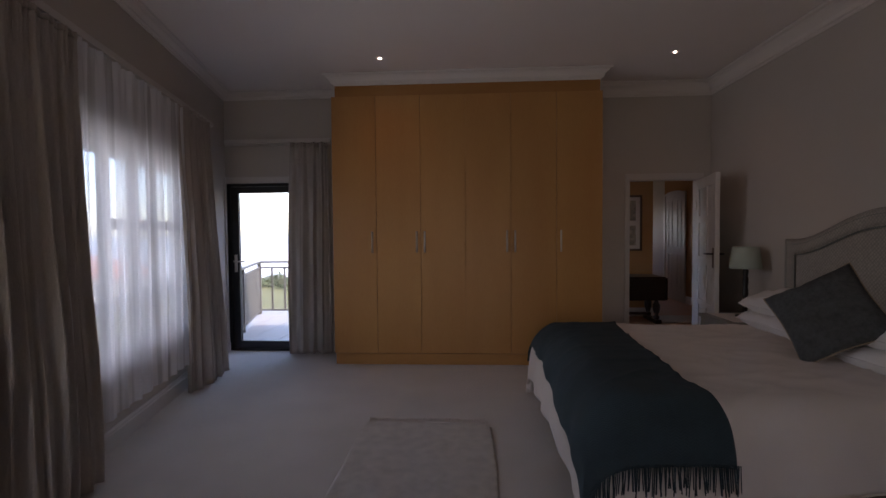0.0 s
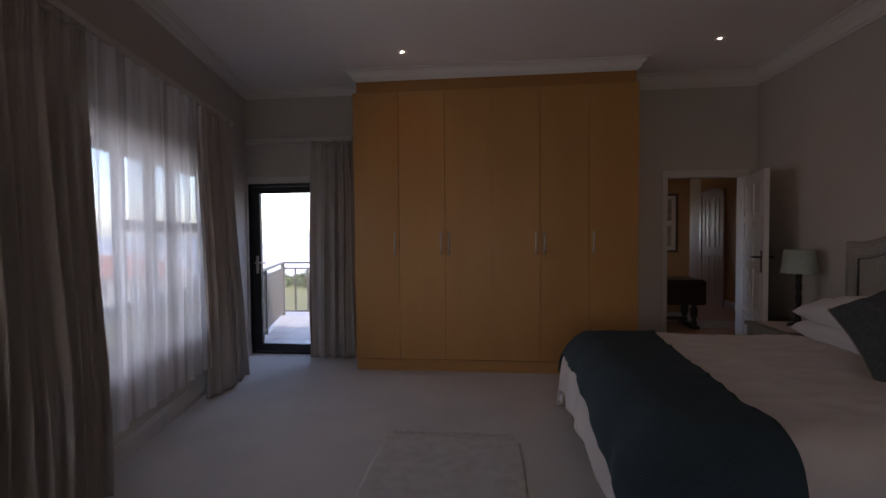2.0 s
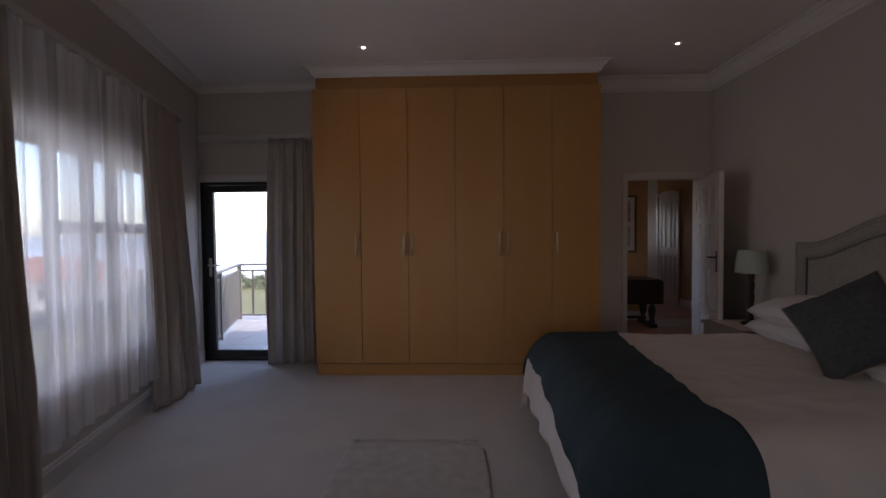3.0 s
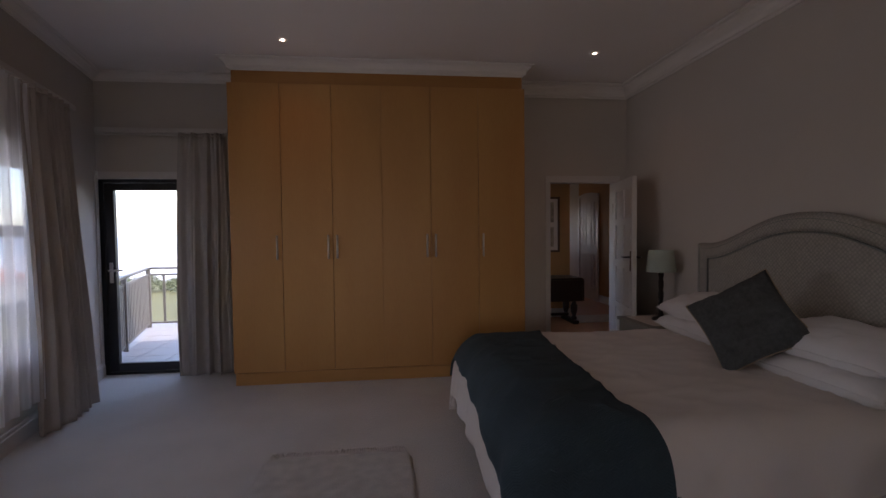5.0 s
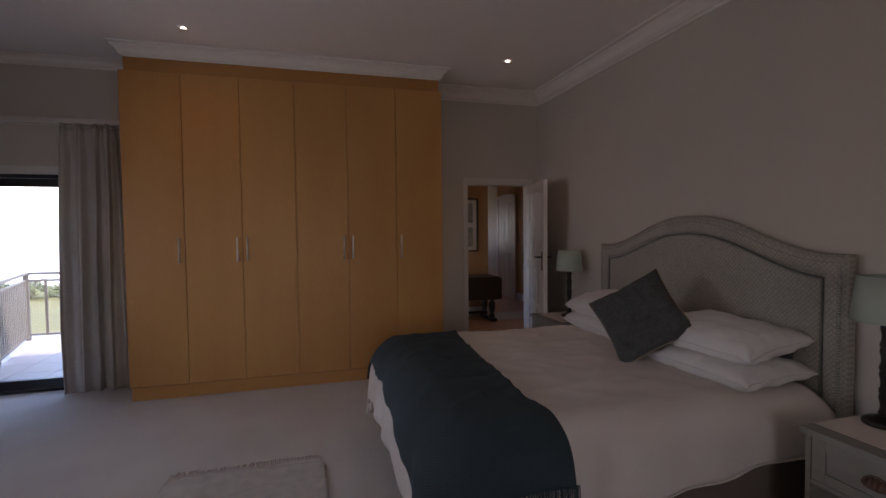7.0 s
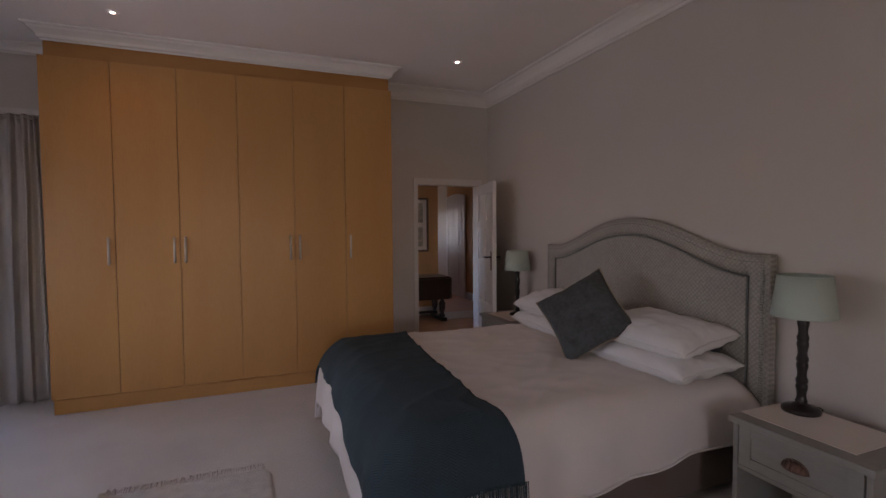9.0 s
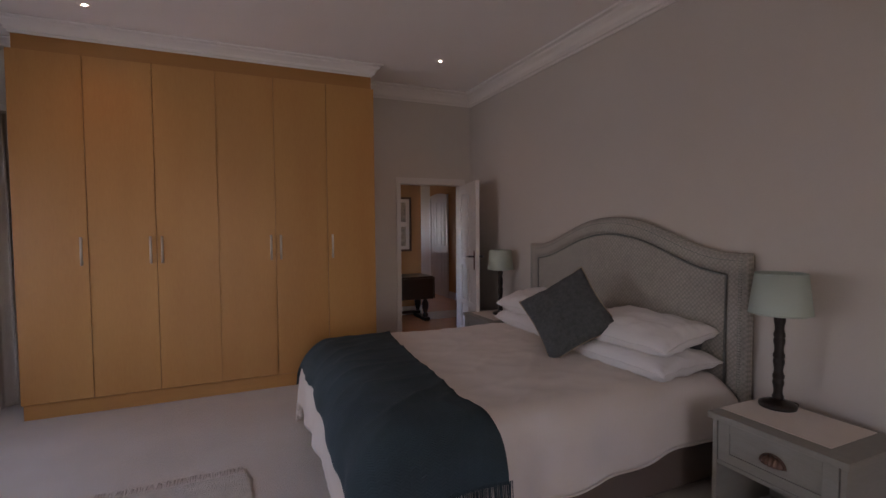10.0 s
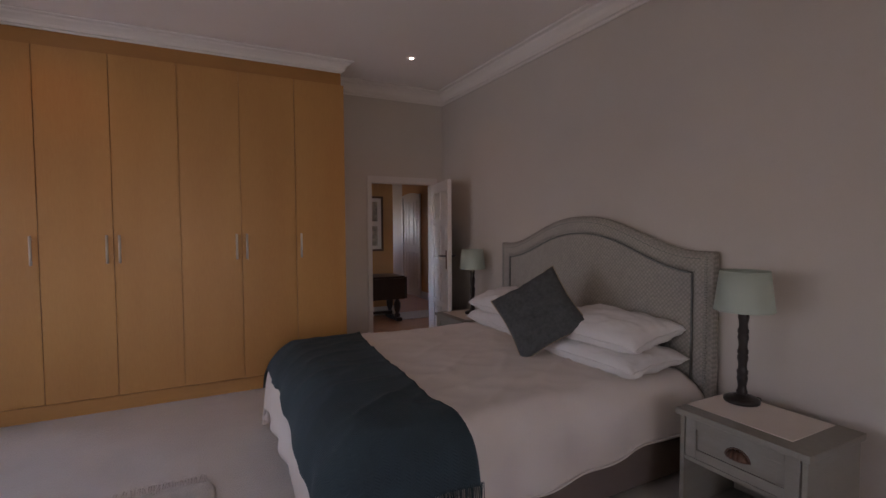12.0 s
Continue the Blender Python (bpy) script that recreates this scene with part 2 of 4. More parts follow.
# ---- building helpers ----
def link(name, bm, mat, parent=None, smooth=False, m=None):
    mesh = bpy.data.meshes.new(name)
    bmesh.ops.recalc_face_normals(bm, faces=bm.faces[:])
    bm.to_mesh(mesh)
    bm.free()
    if mat:
        mesh.materials.append(mat)
    if smooth:
        for p in mesh.polygons:
            p.use_smooth = True
    ob = new(name, mesh)
    if parent:
        ob.parent = parent
    if m is not None:
        ob.matrix_basis = m
    return ob


def part(name, bm, material_, parent, label="", smooth=False, m=None):
    return tagged(link(name, bm, material_, parent, smooth, m), label)


def thing(name, m, label, category, group=""):
    ob = new(name)
    ob.empty_display_size = 0.1
    ob.matrix_basis = m
    return tagged(ob, label, category, group)


def structure(name, bm, mat, label="", category="", m=None, smooth=False):
    return tagged(link(name, bm, mat, None, smooth, m), label, category, kind="structure")


def box(bm, x0, x1, y0, y1, z0, z1, bevel=0.0, m=None):
    vs = [bm.verts.new((x, y, z)) for x in (x0, x1) for y in (y0, y1) for z in (z0, z1)]
    fs = [bm.faces.new([vs[i] for i in q]) for q in ((0, 1, 3, 2), (4, 6, 7, 5), (0, 4, 5, 1), (2, 3, 7, 6), (0, 2, 6, 4), (1, 5, 7, 3))]
    bmesh.ops.recalc_face_normals(bm, faces=fs)
    if m is not None:
        bmesh.ops.transform(bm, matrix=m, verts=vs)
    if bevel:
        bmesh.ops.bevel(bm, geom=list({e for f in fs for e in f.edges}), offset=bevel, segments=2, profile=0.7, affect='EDGES')
    return bm


def block(x0, x1, y0, y1, z0, z1, bevel=0.0, m=None):
    return box(bmesh.new(), x0, x1, y0, y1, z0, z1, bevel, m)


def lathe(bm, profile, n=32, m=None):
    """Turns (radius, height) pairs about z."""
    rings = []
    for r, z in profile:
        rings.append([bm.verts.new((max(r, 1e-4) * math.cos(a * 2 * math.pi / n), max(r, 1e-4) * math.sin(a * 2 * math.pi / n), z)) for a in range(n)])
    for a, b in zip(rings, rings[1:]):
        for i in range(n):
            bm.faces.new((a[i], a[(i + 1) % n], b[(i + 1) % n], b[i]))
    bm.faces.new(rings[0][::-1])
    bm.faces.new(rings[-1])
    if m is not None:
        bmesh.ops.transform(bm, matrix=m, verts=[v for r in rings for v in r])
    return bm


def tube(bm, points, r, n=8, closed=False):
    """A round bar along points."""
    pts = [Vector(p) for p in points]
    rings = []
    for i, p in enumerate(pts):
        a = pts[(i - 1) % len(pts)] if closed or i else p
        b = pts[(i + 1) % len(pts)] if closed or i < len(pts) - 1 else p
        d = (b - a).normalized()
        side = d.cross(Vector((0, 0, 1)))
        if side.length < 0.05:
            side = d.cross(Vector((1, 0, 0)))
        side.normalize()
        up = side.cross(d)
        rings.append([bm.verts.new(p + r * (math.cos(k * 2 * math.pi / n) * side + math.sin(k * 2 * math.pi / n) * up)) for k in range(n)])
    pairs = list(zip(rings, rings[1:])) + ([(rings[-1], rings[0])] if closed else [])
    for a, b in pairs:
        for k in range(n):
            bm.faces.new((a[k], a[(k + 1) % n], b[(k + 1) % n], b[k]))
    if not closed:
        bm.faces.new(rings[0][::-1])
        bm.faces.new(rings[-1])
    return bm


def sheet(bm, nu, nv, f):
    """A grid of (nu + 1) x (nv + 1) points f(u, v), with u and v from 0 to 1."""
    g = [[bm.verts.new(f(i / nu, j / nv)) for j in range(nv + 1)] for i in range(nu + 1)]
    for i in range(nu):
        for j in range(nv):
            bm.faces.new((g[i][j], g[i + 1][j], g[i + 1][j + 1], g[i][j + 1]))
    return bm


def wall_blocks(bm, along, a0, a1, b0, b1, z0, z1, openings):
    """A wall along x or y from a0 to a1, b0 to b1 thick, with openings (a from, a to, z from, z to) right through it."""
    cuts = sorted({a0, a1, *(o[0] for o in openings), *(o[1] for o in openings)})
    for p, q in zip(cuts, cuts[1:]):
        zs = [(z0, z1)]
        for o in openings:
            if o[0] < (p + q) / 2 < o[1]:
                zs = [s for lo, hi in zs for s in ((lo, min(hi, o[2])), (max(lo, o[3]), hi)) if s[1] - s[0] > 1e-4]
        for lo, hi in zs:
            if along == "x":
                box(bm, p, q, b0, b1, lo, hi)
            else:
                box(bm, b0, b1, p, q, lo, hi)
    return bm


def wobble(p, s, seed=0.0):
    return noise.noise(Vector(p) * s + Vector((seed, seed * 0.7, -seed)))


# ---- the room's shell ----
CEILING, NORTH, EAST, SOUTH, THICK = 3.09, 5.56, 3.02, -3.2, 0.12
WEST = pose(-2.04, 2.76, 0, 0, 0, 12.13)      # local x points into the room, local y along the window wall
WEST_END = (NORTH - 2.76) / math.cos(radians(12.13))

structure("floor", block(-3.0, EAST + 0.1, SOUTH - 0.2, NORTH + 0.06, -0.12, 0), M_CARPET, "pale beige cut-pile fitted carpet", "carpet")
structure("ceiling", block(-3.3, EAST + 0.25, SOUTH - 0.25, NORTH + 0.22, CEILING, CEILING + 0.2), M_CEIL, "smooth off-white painted ceiling", "ceiling")
BALCONY_DOOR, HALL_DOOR = (-2.652, -1.61, -0.12, 2.038), (2.095, 2.905, -0.12, 2.02)
structure("wall_north", wall_blocks(bmesh.new(), "x", -3.3, EAST, NORTH, NORTH + THICK, -0.12, CEILING, [BALCONY_DOOR, HALL_DOOR]), M_WALL, "warm greige painted wall behind the wardrobe", "wall")
structure("wall_east", wall_blocks(bmesh.new(), "y", SOUTH - 0.2, NORTH + 0.2, EAST, EAST + 0.2, -0.12, CEILING, []), M_WALL, "warm greige painted wall behind the bed", "wall")
# the opening is assumed and unseen, made for the south fill
structure("wall_south", wall_blocks(bmesh.new(), "x", -3.3, EAST, SOUTH - 0.2, SOUTH, -0.12, CEILING, [(-0.55, 0.65, 1.0, 1.95)]), M_WALL, "warm greige painted wall", "wall")
WINDOW = (-1.45, 1.92, 0.60, 2.04)
structure("wall_west", wall_blocks(bmesh.new(), "y", -6.2, WEST_END - 0.004, -0.2, 0, -0.12, CEILING, [WINDOW]), M_WALL, "warm greige painted window wall", "wall", WEST)


def moulding(bm, a, b, out, profile, cut_a=0.0, cut_b=0.0):
    """A moulding from a to b (x, y) with (distance from the wall, z) pairs; out points into the room; the ends are mitred by cut per metre of depth."""
    a, b, out = Vector((*a, 0)), Vector((*b, 0)), Vector((*out, 0)).normalized()
    way = (b - a).normalized()
    ends = [[bm.verts.new(p + out * d + way * (d * k) + Vector((0, 0, z))) for d, z in profile] for p, k in ((a, cut_a), (b, -cut_b))]
    n = len(profile)
    for i in range(n):
        bm.faces.new((ends[0][i], ends[0][(i + 1) % n], ends[1][(i + 1) % n], ends[1][i]))
    bm.faces.new(ends[0][::-1])
    bm.faces.new(ends[1])
    return bm


def cornice_profile(drop, depth):
    c = CEILING - 0.001
    return [(0.001, c), (0.001, c - drop), (0.012, c - drop), (0.014, c - drop * 0.88), (0.03, c - drop * 0.84), (0.034, c - drop * 0.62),
            (0.05, c - drop * 0.45), (depth * 0.62, c - drop * 0.30), (depth * 0.66, c - drop * 0.17), (depth * 0.9, c - drop * 0.12), (depth * 0.92, c - drop * 0.02), (depth, c)]


def run(name, rows, profile, mat, label, category):
    bm = bmesh.new()
    for row in rows:
        moulding(bm, *row[:3], profile, *row[3:])
    return structure(name, bm, mat, label, category)


WIN, WOUT = (math.cos(radians(12.13)), math.sin(radians(12.13))), (-math.sin(radians(12.13)), math.cos(radians(12.13)))
CORNER_W = (-2.04 - math.tan(radians(12.13)) * (NORTH - 2.76), NORTH)
SOUTH_W = (-2.04 - math.tan(radians(12.13)) * (SOUTH - 2.76), SOUTH)
WARD_L, WARD_R, WARD_F, WARD_TOP = -1.177, 1.66, 5.0, 2.862
cp, slim = cornice_profile(0.15, 0.125), cornice_profile(0.08, 0.11)
run("trim", [(CORNER_W, (WARD_L + 0.02, NORTH), (0, -1), 0.8, 0.0), (SOUTH_W, CORNER_W, WIN, 1.0, 0.8)],
    slim, M_CORNICE, "white plaster ceiling cornice along the window wall", "cornice")
run("trim", [((WARD_R - 0.02, NORTH), (EAST, NORTH), (0, -1), 0.0, 1.0),
             ((EAST, NORTH), (EAST, SOUTH), (-1, 0), 1.0, 1.0), ((EAST, SOUTH), SOUTH_W, (0, 1), 1, 1)],
    cp, M_CORNICE, "white stepped plaster ceiling cornice", "cornice")
FASCIA_L, FASCIA_R, FASCIA_F = WARD_L + 0.033, WARD_R - 0.02, WARD_F + 0.03
wp = cornice_profile(0.108, 0.115)
run("trim", [((FASCIA_L, FASCIA_F), (FASCIA_R, FASCIA_F), (0, -1), -1.0, -1.0), ((FASCIA_R, FASCIA_F), (FASCIA_R, NORTH - 0.13), (1, 0), -1.0, 0.0),
             ((FASCIA_L, NORTH - 0.13), (FASCIA_L, FASCIA_F), (-1, 0), 0.0, -1.0)], wp, M_CORNICE, "white stepped cornice above the wardrobe", "cornice")
bp_ = [(0.001, 0.0), (0.001, 0.145), (0.008, 0.145), (0.013, 0.13), (0.013, 0.115), (0.019, 0.108), (0.019, 0.0)]
run("baseboard", [((EAST, NORTH), (EAST, SOUTH), (-1, 0), 1, 1), ((WARD_R, NORTH), (2.065, NORTH), (0, -1)), ((2.935, NORTH), (EAST, NORTH), (0, -1), 0, 1),
                  (SOUTH_W, CORNER_W, WIN, 1, 0), ((EAST, SOUTH), SOUTH_W, (0, 1), 1, 1)], bp_, M_TRIM, "off-white painted moulded skirting board", "skirting board")


# ---- the balcony door ----
def balcony_door():
    x0, x1, y0, top = -2.649, -1.624, NORTH + 0.025, 2.035
    d = tagged(new("door_1"), "dark aluminium glazed balcony door, closed, with steel lever", "door", kind="structure")
    d.matrix_basis = pose(x0, y0, 0)
    w = x1 - x0
    for a, b, c, e in ((0, 0.05, 0, top), (w - 0.05, w, 0, top)):
        part("jamb", block(a, b, 0, 0.07, c, e, 0.003), M_ALU, d)
    part("head", block(0.05, w - 0.05, 0, 0.07, top - 0.045, top, 0.003), M_ALU, d)
    part("sill", block(0.05, w - 0.05, 0, 0.07, -0.01, 0.028, 0.003), M_ALU, d)
    leaf = part("leaf", block(0.053, 0.142, 0.008, 0.058, 0.031, top - 0.048, 0.004), M_ALU, d)
    part("stile", block(w - 0.142, w - 0.053, 0.008, 0.058, 0.031, top - 0.048, 0.004), M_ALU, leaf)
    part("rail", block(0.142, w - 0.142, 0.008, 0.058, 0.031, 0.118, 0.003), M_ALU, leaf)
    part("rail", block(0.142, w - 0.142, 0.008, 0.058, top - 0.122, top - 0.048, 0.003), M_ALU, leaf)
    pane = part("pane", block(0.138, w - 0.138, 0.03, 0.036, 0.112, top - 0.118), M_CLEAR, leaf)
    pane.visible_shadow = False
    h = part("handle", block(0.085, 0.118, -0.004, 0.008, 0.96, 1.17, 0.004), M_STEEL, leaf, "satin steel lever handle on a long plate")
    part("lever", tube(bmesh.new(), [(0.10, 0.0, 1.09), (0.10, -0.045, 1.09), (0.115, -0.052, 1.09), (0.235, -0.052, 1.092)], 0.0095), M_STEEL, h, smooth=True)
    part("cylinder", tube(bmesh.new(), [(0.10, 0.0, 1.0), (0.10, -0.012, 1.0)], 0.009), M_STEEL, h)
    return d


balcony_door()
bm = bmesh.new()
box(bm, -2.66, -1.60, NORTH - 0.012, NORTH + 0.0245, 2.026, 2.10, 0.003)
box(bm, -1.655, -1.60, NORTH - 0.012, NORTH + 0.0245, 0, 2.024, 0.003)
structure("trim", bm, M_TRIM, "white painted reveal round the balcony door", "trim")
structure("trim", block(0.0005, 0.014, WEST_END - 0.075, WEST_END - 0.006, 0.0, 2.10, 0.003), M_TRIM, "white painted upright trim beside the balcony door", "trim", WEST)


# ---- the window behind the sheer ----
def window():
    a, b, lo, hi = WINDOW
    w = tagged(new("window_1"), "dark aluminium casement window behind a sheer curtain", "window", kind="structure")
    w.matrix_basis = WEST @ pose(-0.14, 0, 0)
    frame_ = part("window_frame", block(-0.03, 0.03, a, b, lo, lo + 0.06, 0.003), M_ALU, w)
    part("window_frame", block(-0.03, 0.03, a, b, hi - 0.06, hi, 0.003), M_ALU, w)
    for p in (a, b - 0.06):
        part("window_frame", block(-0.03, 0.03, p, p + 0.06, lo + 0.06, hi - 0.06, 0.003), M_ALU, w)
    for p in (-0.83, -0.2, 0.45, 0.86, 1.19):
        part("mullion", block(-0.028, 0.028, p, p + 0.07, lo + 0.06, hi - 0.06, 0.003), M_ALU, w)
    spans = [(a + 0.06, -0.83), (-0.76, -0.2), (-0.13, 0.45), (0.52, 0.86), (0.93, 1.19), (1.26, b - 0.06)]
    for p, q in spans:
        for z in (0.87, 1.45) if p > 0.5 else (0.87,):
            part("transom", block(-0.026, 0.026, p, q, z, z + 0.085, 0.003), M_ALU, w)
        pane = part("pane", block(-0.003, 0.003, p - 0.004, q + 0.004, lo + 0.055, hi - 0.055), M_GLASS, w)
        pane.visible_shadow = False
    part("window_sill", block(0.03, 0.137, a, b, lo - 0.03, lo - 0.002, 0.004), M_TRIM, w, "white painted inner sill")
    return w


window()


# ---- the hall door and its architrave ----
bm = bmesh.new()
box(bm, 2.065, 2.115, NORTH - 0.016, NORTH + 0.135, 0, 1.995, 0.003)
box(bm, 2.885, 2.935, NORTH - 0.016, NORTH + 0.135, 0, 1.995, 0.003)
box(bm, 2.065, 2.935, NORTH - 0.017, NORTH + 0.136, 1.995, 2.068, 0.003)
box(bm, 2.1165, 2.13, NORTH + 0.045, NORTH + 0.12, 0, 1.994)
structure("trim", bm, M_TRIM, "white painted door architrave and lining", "door frame")


def hall_door():
    d = tagged(new("door_2"), "white panelled wooden door standing open into the room", "door", kind="structure")
    d.matrix_basis = pose(2.876, NORTH - 0.03, 0, 0, 0, 256.7)
    w, h, t = 0.775, 1.982, 0.042                  # local x runs from the hinge to the free edge, local y is the thickness
    rails, stiles = (0.012, 0.16, 0.60, 0.66, 1.05, 1.13, 1.50, 1.57, h - 0.11, h), (0, 0.1, w / 2 - 0.045, w / 2 + 0.045, w - 0.1, w)
    for a, b in ((0, 1), (2, 3), (4, 5)):
        part("stile", block(stiles[a], stiles[b], -t / 2, t / 2, 0.012, h, 0.003), M_TRIM, d)
    for i in range(0, 10, 2):
        for s in (1, 3):
            part("rail", block(stiles[s], stiles[s + 1], -t / 2 + 0.0005, t / 2 - 0.0005, rails[i], rails[i + 1], 0.002), M_TRIM, d)
    for i in range(1, 9, 2):
        for s in (1, 3):
            bm = block(stiles[s], stiles[s + 1], -0.008, 0.008, rails[i], rails[i + 1])
            box(bm, stiles[s] + 0.035, stiles[s + 1] - 0.035, -0.015, 0.015, rails[i] + 0.035, rails[i + 1] - 0.035, 0.006)
            part("panel", bm, M_TRIM, d)
    for side in (-1, 1):
        y = side * t / 2
        plate = part("handle", block(w - 0.075, w - 0.035, min(y, y + side * 0.006), max(y, y + side * 0.006), 1.04, 1.24, 0.002), M_COPPER, d, "dark bronze lever handle on a plate")
        part("lever", tube(bmesh.new(), [(w - 0.055, y, 1.18), (w - 0.055, y + side * 0.05, 1.18), (w - 0.07, y + side * 0.056, 1.18), (w - 0.17, y + side * 0.056, 1.177)], 0.009), M_DARK_WOOD, plate, smooth=True)
    part("hinge", tube(bmesh.new(), [(0.0, -t / 2 - 0.004, 0.2), (0.0, -t / 2 - 0.004, 0.3)], 0.007), M_STEEL, d)
    part("hinge", tube(bmesh.new(), [(0.0, -t / 2 - 0.004, 1.65), (0.0, -t / 2 - 0.004, 1.75)], 0.007), M_STEEL, d)
    part("latch_plate", block(w, w + 0.002, -0.012, 0.012, 1.08, 1.25), M_STEEL, d)
    return d


hall_door()


# ---- wardrobe ----
def wardrobe():
    t = thing("wardrobe", pose(WARD_L, WARD_F, 0), "tall built-in maple veneer wardrobe with six closed doors", "wardrobe")
    w, depth = WARD_R - WARD_L, NORTH - WARD_F - 0.004
    part("side_panel", block(0, 0.018, 0.021, depth, 0.12, WARD_TOP, 0.001), M_WOOD, t)
    part("side_panel", block(w - 0.018, w, 0.021, depth, 0.12, WARD_TOP, 0.001), M_WOOD, t)
    part("carcass", block(0.0185, w - 0.0185, 0.05, depth, 0.12, WARD_TOP), M_WOOD, t)
    part("plinth", block(0.008, w - 0.02, 0.03, depth, 0.0, 0.1185, 0.0015), M_WOOD_EDGE, t)
    part("fascia", block(0.033, w - 0.02, 0.03, depth, WARD_TOP + 0.0005, CEILING - 0.02, 0.001), M_FASCIA_SHADED, t, "maple fascia under the cornice")
    dw = w / 6
    for i in range(6):
        d = part("door", block(i * dw + 0.0025, (i + 1) * dw - 0.0025, 0, 0.019, 0.13, WARD_TOP - 0.002, 0.0015), M_WOOD, t)
        hx = (i + 1) * dw - 0.042 if i in (0, 1, 3) else i * dw + 0.042
        bar = part("handle", tube(bmesh.new(), [(hx, 0.0, 1.232), (hx, -0.028, 1.232), (hx, -0.034, 1.226), (hx, -0.034, 1.217)], 0.006), M_STEEL, d, "slim brushed steel bar handle", True)
        part("bar", tube(bmesh.new(), [(hx, -0.034, 1.208), (hx, -0.034, 1.432)], 0.0095), M_STEEL, bar, smooth=True)
        part("foot", tube(bmesh.new(), [(hx, 0.0, 1.407), (hx, -0.028, 1.407)], 0.006), M_STEEL, bar, smooth=True)
    return t


wardrobe()


# ---- curtains ----
def folds(nu, nv, path, pleats, depth_top, depth_low, z0, z1, seed, swell=0.0):
    """A hanging cloth: path(u, v) gives (along, off) with v from the top; pleats give the folds across."""
    bm = bmesh.new()

    def at(u, v):
        along, off = path(u, v)
        d = depth_top + (depth_low - depth_top) * min(1, v * 1.4)
        ph = (u * pleats + 0.55 * wobble((u * 4.3, 0, 0), 1.0, seed)) * 2 * math.pi + 1.6 * wobble((u * 3.1, v * 0.9, 0), 1.0, seed) * min(1, v * 4)
        d *= 0.75 + 0.7 * wobble((u * 5.1, v * 0.5, 2), 1.0, seed + 5)
        s = math.sin(ph) + 0.35 * math.sin(2.3 * ph + seed) + 0.3 * math.sin(0.43 * ph + seed)
        big = wobble((u * 2.3, v * 1.1, seed), 1.7, seed) * swell * v
        gather = 0.011 * math.sin(3.1 * ph + seed) * max(0, 1 - v * 10)
        return Vector((off + d * s + big + gather, along + 0.4 * d * math.cos(ph * 1.0) * (0.4 + v), z1 + (z0 - z1) * v + 0.004 * math.sin(ph)))
    return sheet(bm, nu, nv, at)


def curtain(name, m, path, pleats, z0, z1, seed, label, category, mat, depth_top=0.012, depth_low=0.035, nu=220, nv=46, thick=0.004, heading=True, swell=0.03):
    bm = folds(nu, nv, path, pleats, depth_top, depth_low, z0, z1, seed, swell)
    c = tagged(link(name, bm, mat, None, True, m), label, category)
    if thick:
        so = c.modifiers.new("thickness", 'SOLIDIFY')
        so.thickness = thick
    if heading:
        hb = bmesh.new()
        top = [v.co.copy() for v in c.data.vertices]

        def at(u, v):
            p = top[round(u * nu) * (nv + 1)]
            return Vector((p.x + 0.004 * math.sin(v * 3), p.y, p.z + 0.034 * v))
        h = part("heading_tape", sheet(hb, nu, 3, at), mat, c, "gathered pencil-pleat heading", True)
        so = h.modifiers.new("thickness", 'SOLIDIFY')
        so.thickness = 0.004
    return c


def near_path(u, v):
    return -1.05 + (0.78 + 0.03 * v) * u + 0.05 * (u - 0.4) * v, 0.13 + 0.02 * v


def far_path(u, v):
    a = 1.19 + 0.69 * u
    pinch = math.sin(min(1, v * 1.2) * math.pi) * 0.05
    return a + (0.06 + 0.01 * u) * v - pinch * (u - 0.5) * 0.5, 0.12 + 0.10 * u * v + 0.02 * v - 0.055 * max(0, 1 - u / 0.16)


def sheer_path(u, v):
    return -1.55 + 3.2 * u, 0.10


def balcony_path(u, v):
    return -1.80 + 0.435 * u + (0.055 * u - 0.045) * v - 0.015 * math.sin(v * math.pi) * (1 - u), 0.10 + 0.015 * v


LINED = "grey-beige lined linen curtain hanging to the carpet"
curtain("curtain", WEST, near_path, 7.5, 0.008, 2.47, 3.0, LINED + " beside the window", "curtain", M_CURTAIN, depth_low=0.05, swell=0.05, nu=300)
curtain("curtain", WEST, far_path, 6.0, 0.008, 2.50, 8.0, LINED + " near the corner", "curtain", M_CURTAIN, depth_top=0.016, depth_low=0.04, swell=0.04)
curtain("sheer_curtain", WEST, sheer_path, 17, 0.27, 2.52, 5.0, "white voile sheer curtain across the window", "sheer curtain", M_SHEER, 0.012, 0.028, 420, 24, 0, False, 0.015)
# the balcony curtain hangs along x: the local frame is turned so that its depth points into the room
curtain("curtain", pose(0, NORTH, 0, 0, 0, -90), balcony_path, 4.0, 0.006, 2.445, 12.0, LINED + " beside the balcony door", "curtain", M_CURTAIN, depth_top=0.026, depth_low=0.058, swell=0.06)


def curtain_rail(m, a, b, z, label, off=0.095, end=True):
    t = thing("curtain_rail", m, label, "curtain rail")
    part("track", block(off - 0.018, off + 0.018, a, b, z - 0.02, z + 0.025, 0.006), M_TRIM, t)
    n = 4
    for i in range(n):
        y = a + 0.12 + (b - a - 0.24) * i / (n - 1)
        part("bracket", block(0.0, off - 0.018, y - 0.012, y + 0.012, z - 0.006, z + 0.014, 0.002), M_TRIM, t)
    if end:
        part("finial", lathe(bmesh.new(), [(0.01, 0), (0.022, 0.006), (0.026, 0.02), (0.02, 0.035), (0.004, 0.042)], 16, pose(off, b, z, -90)), M_TRIM, t, smooth=True)
    return t


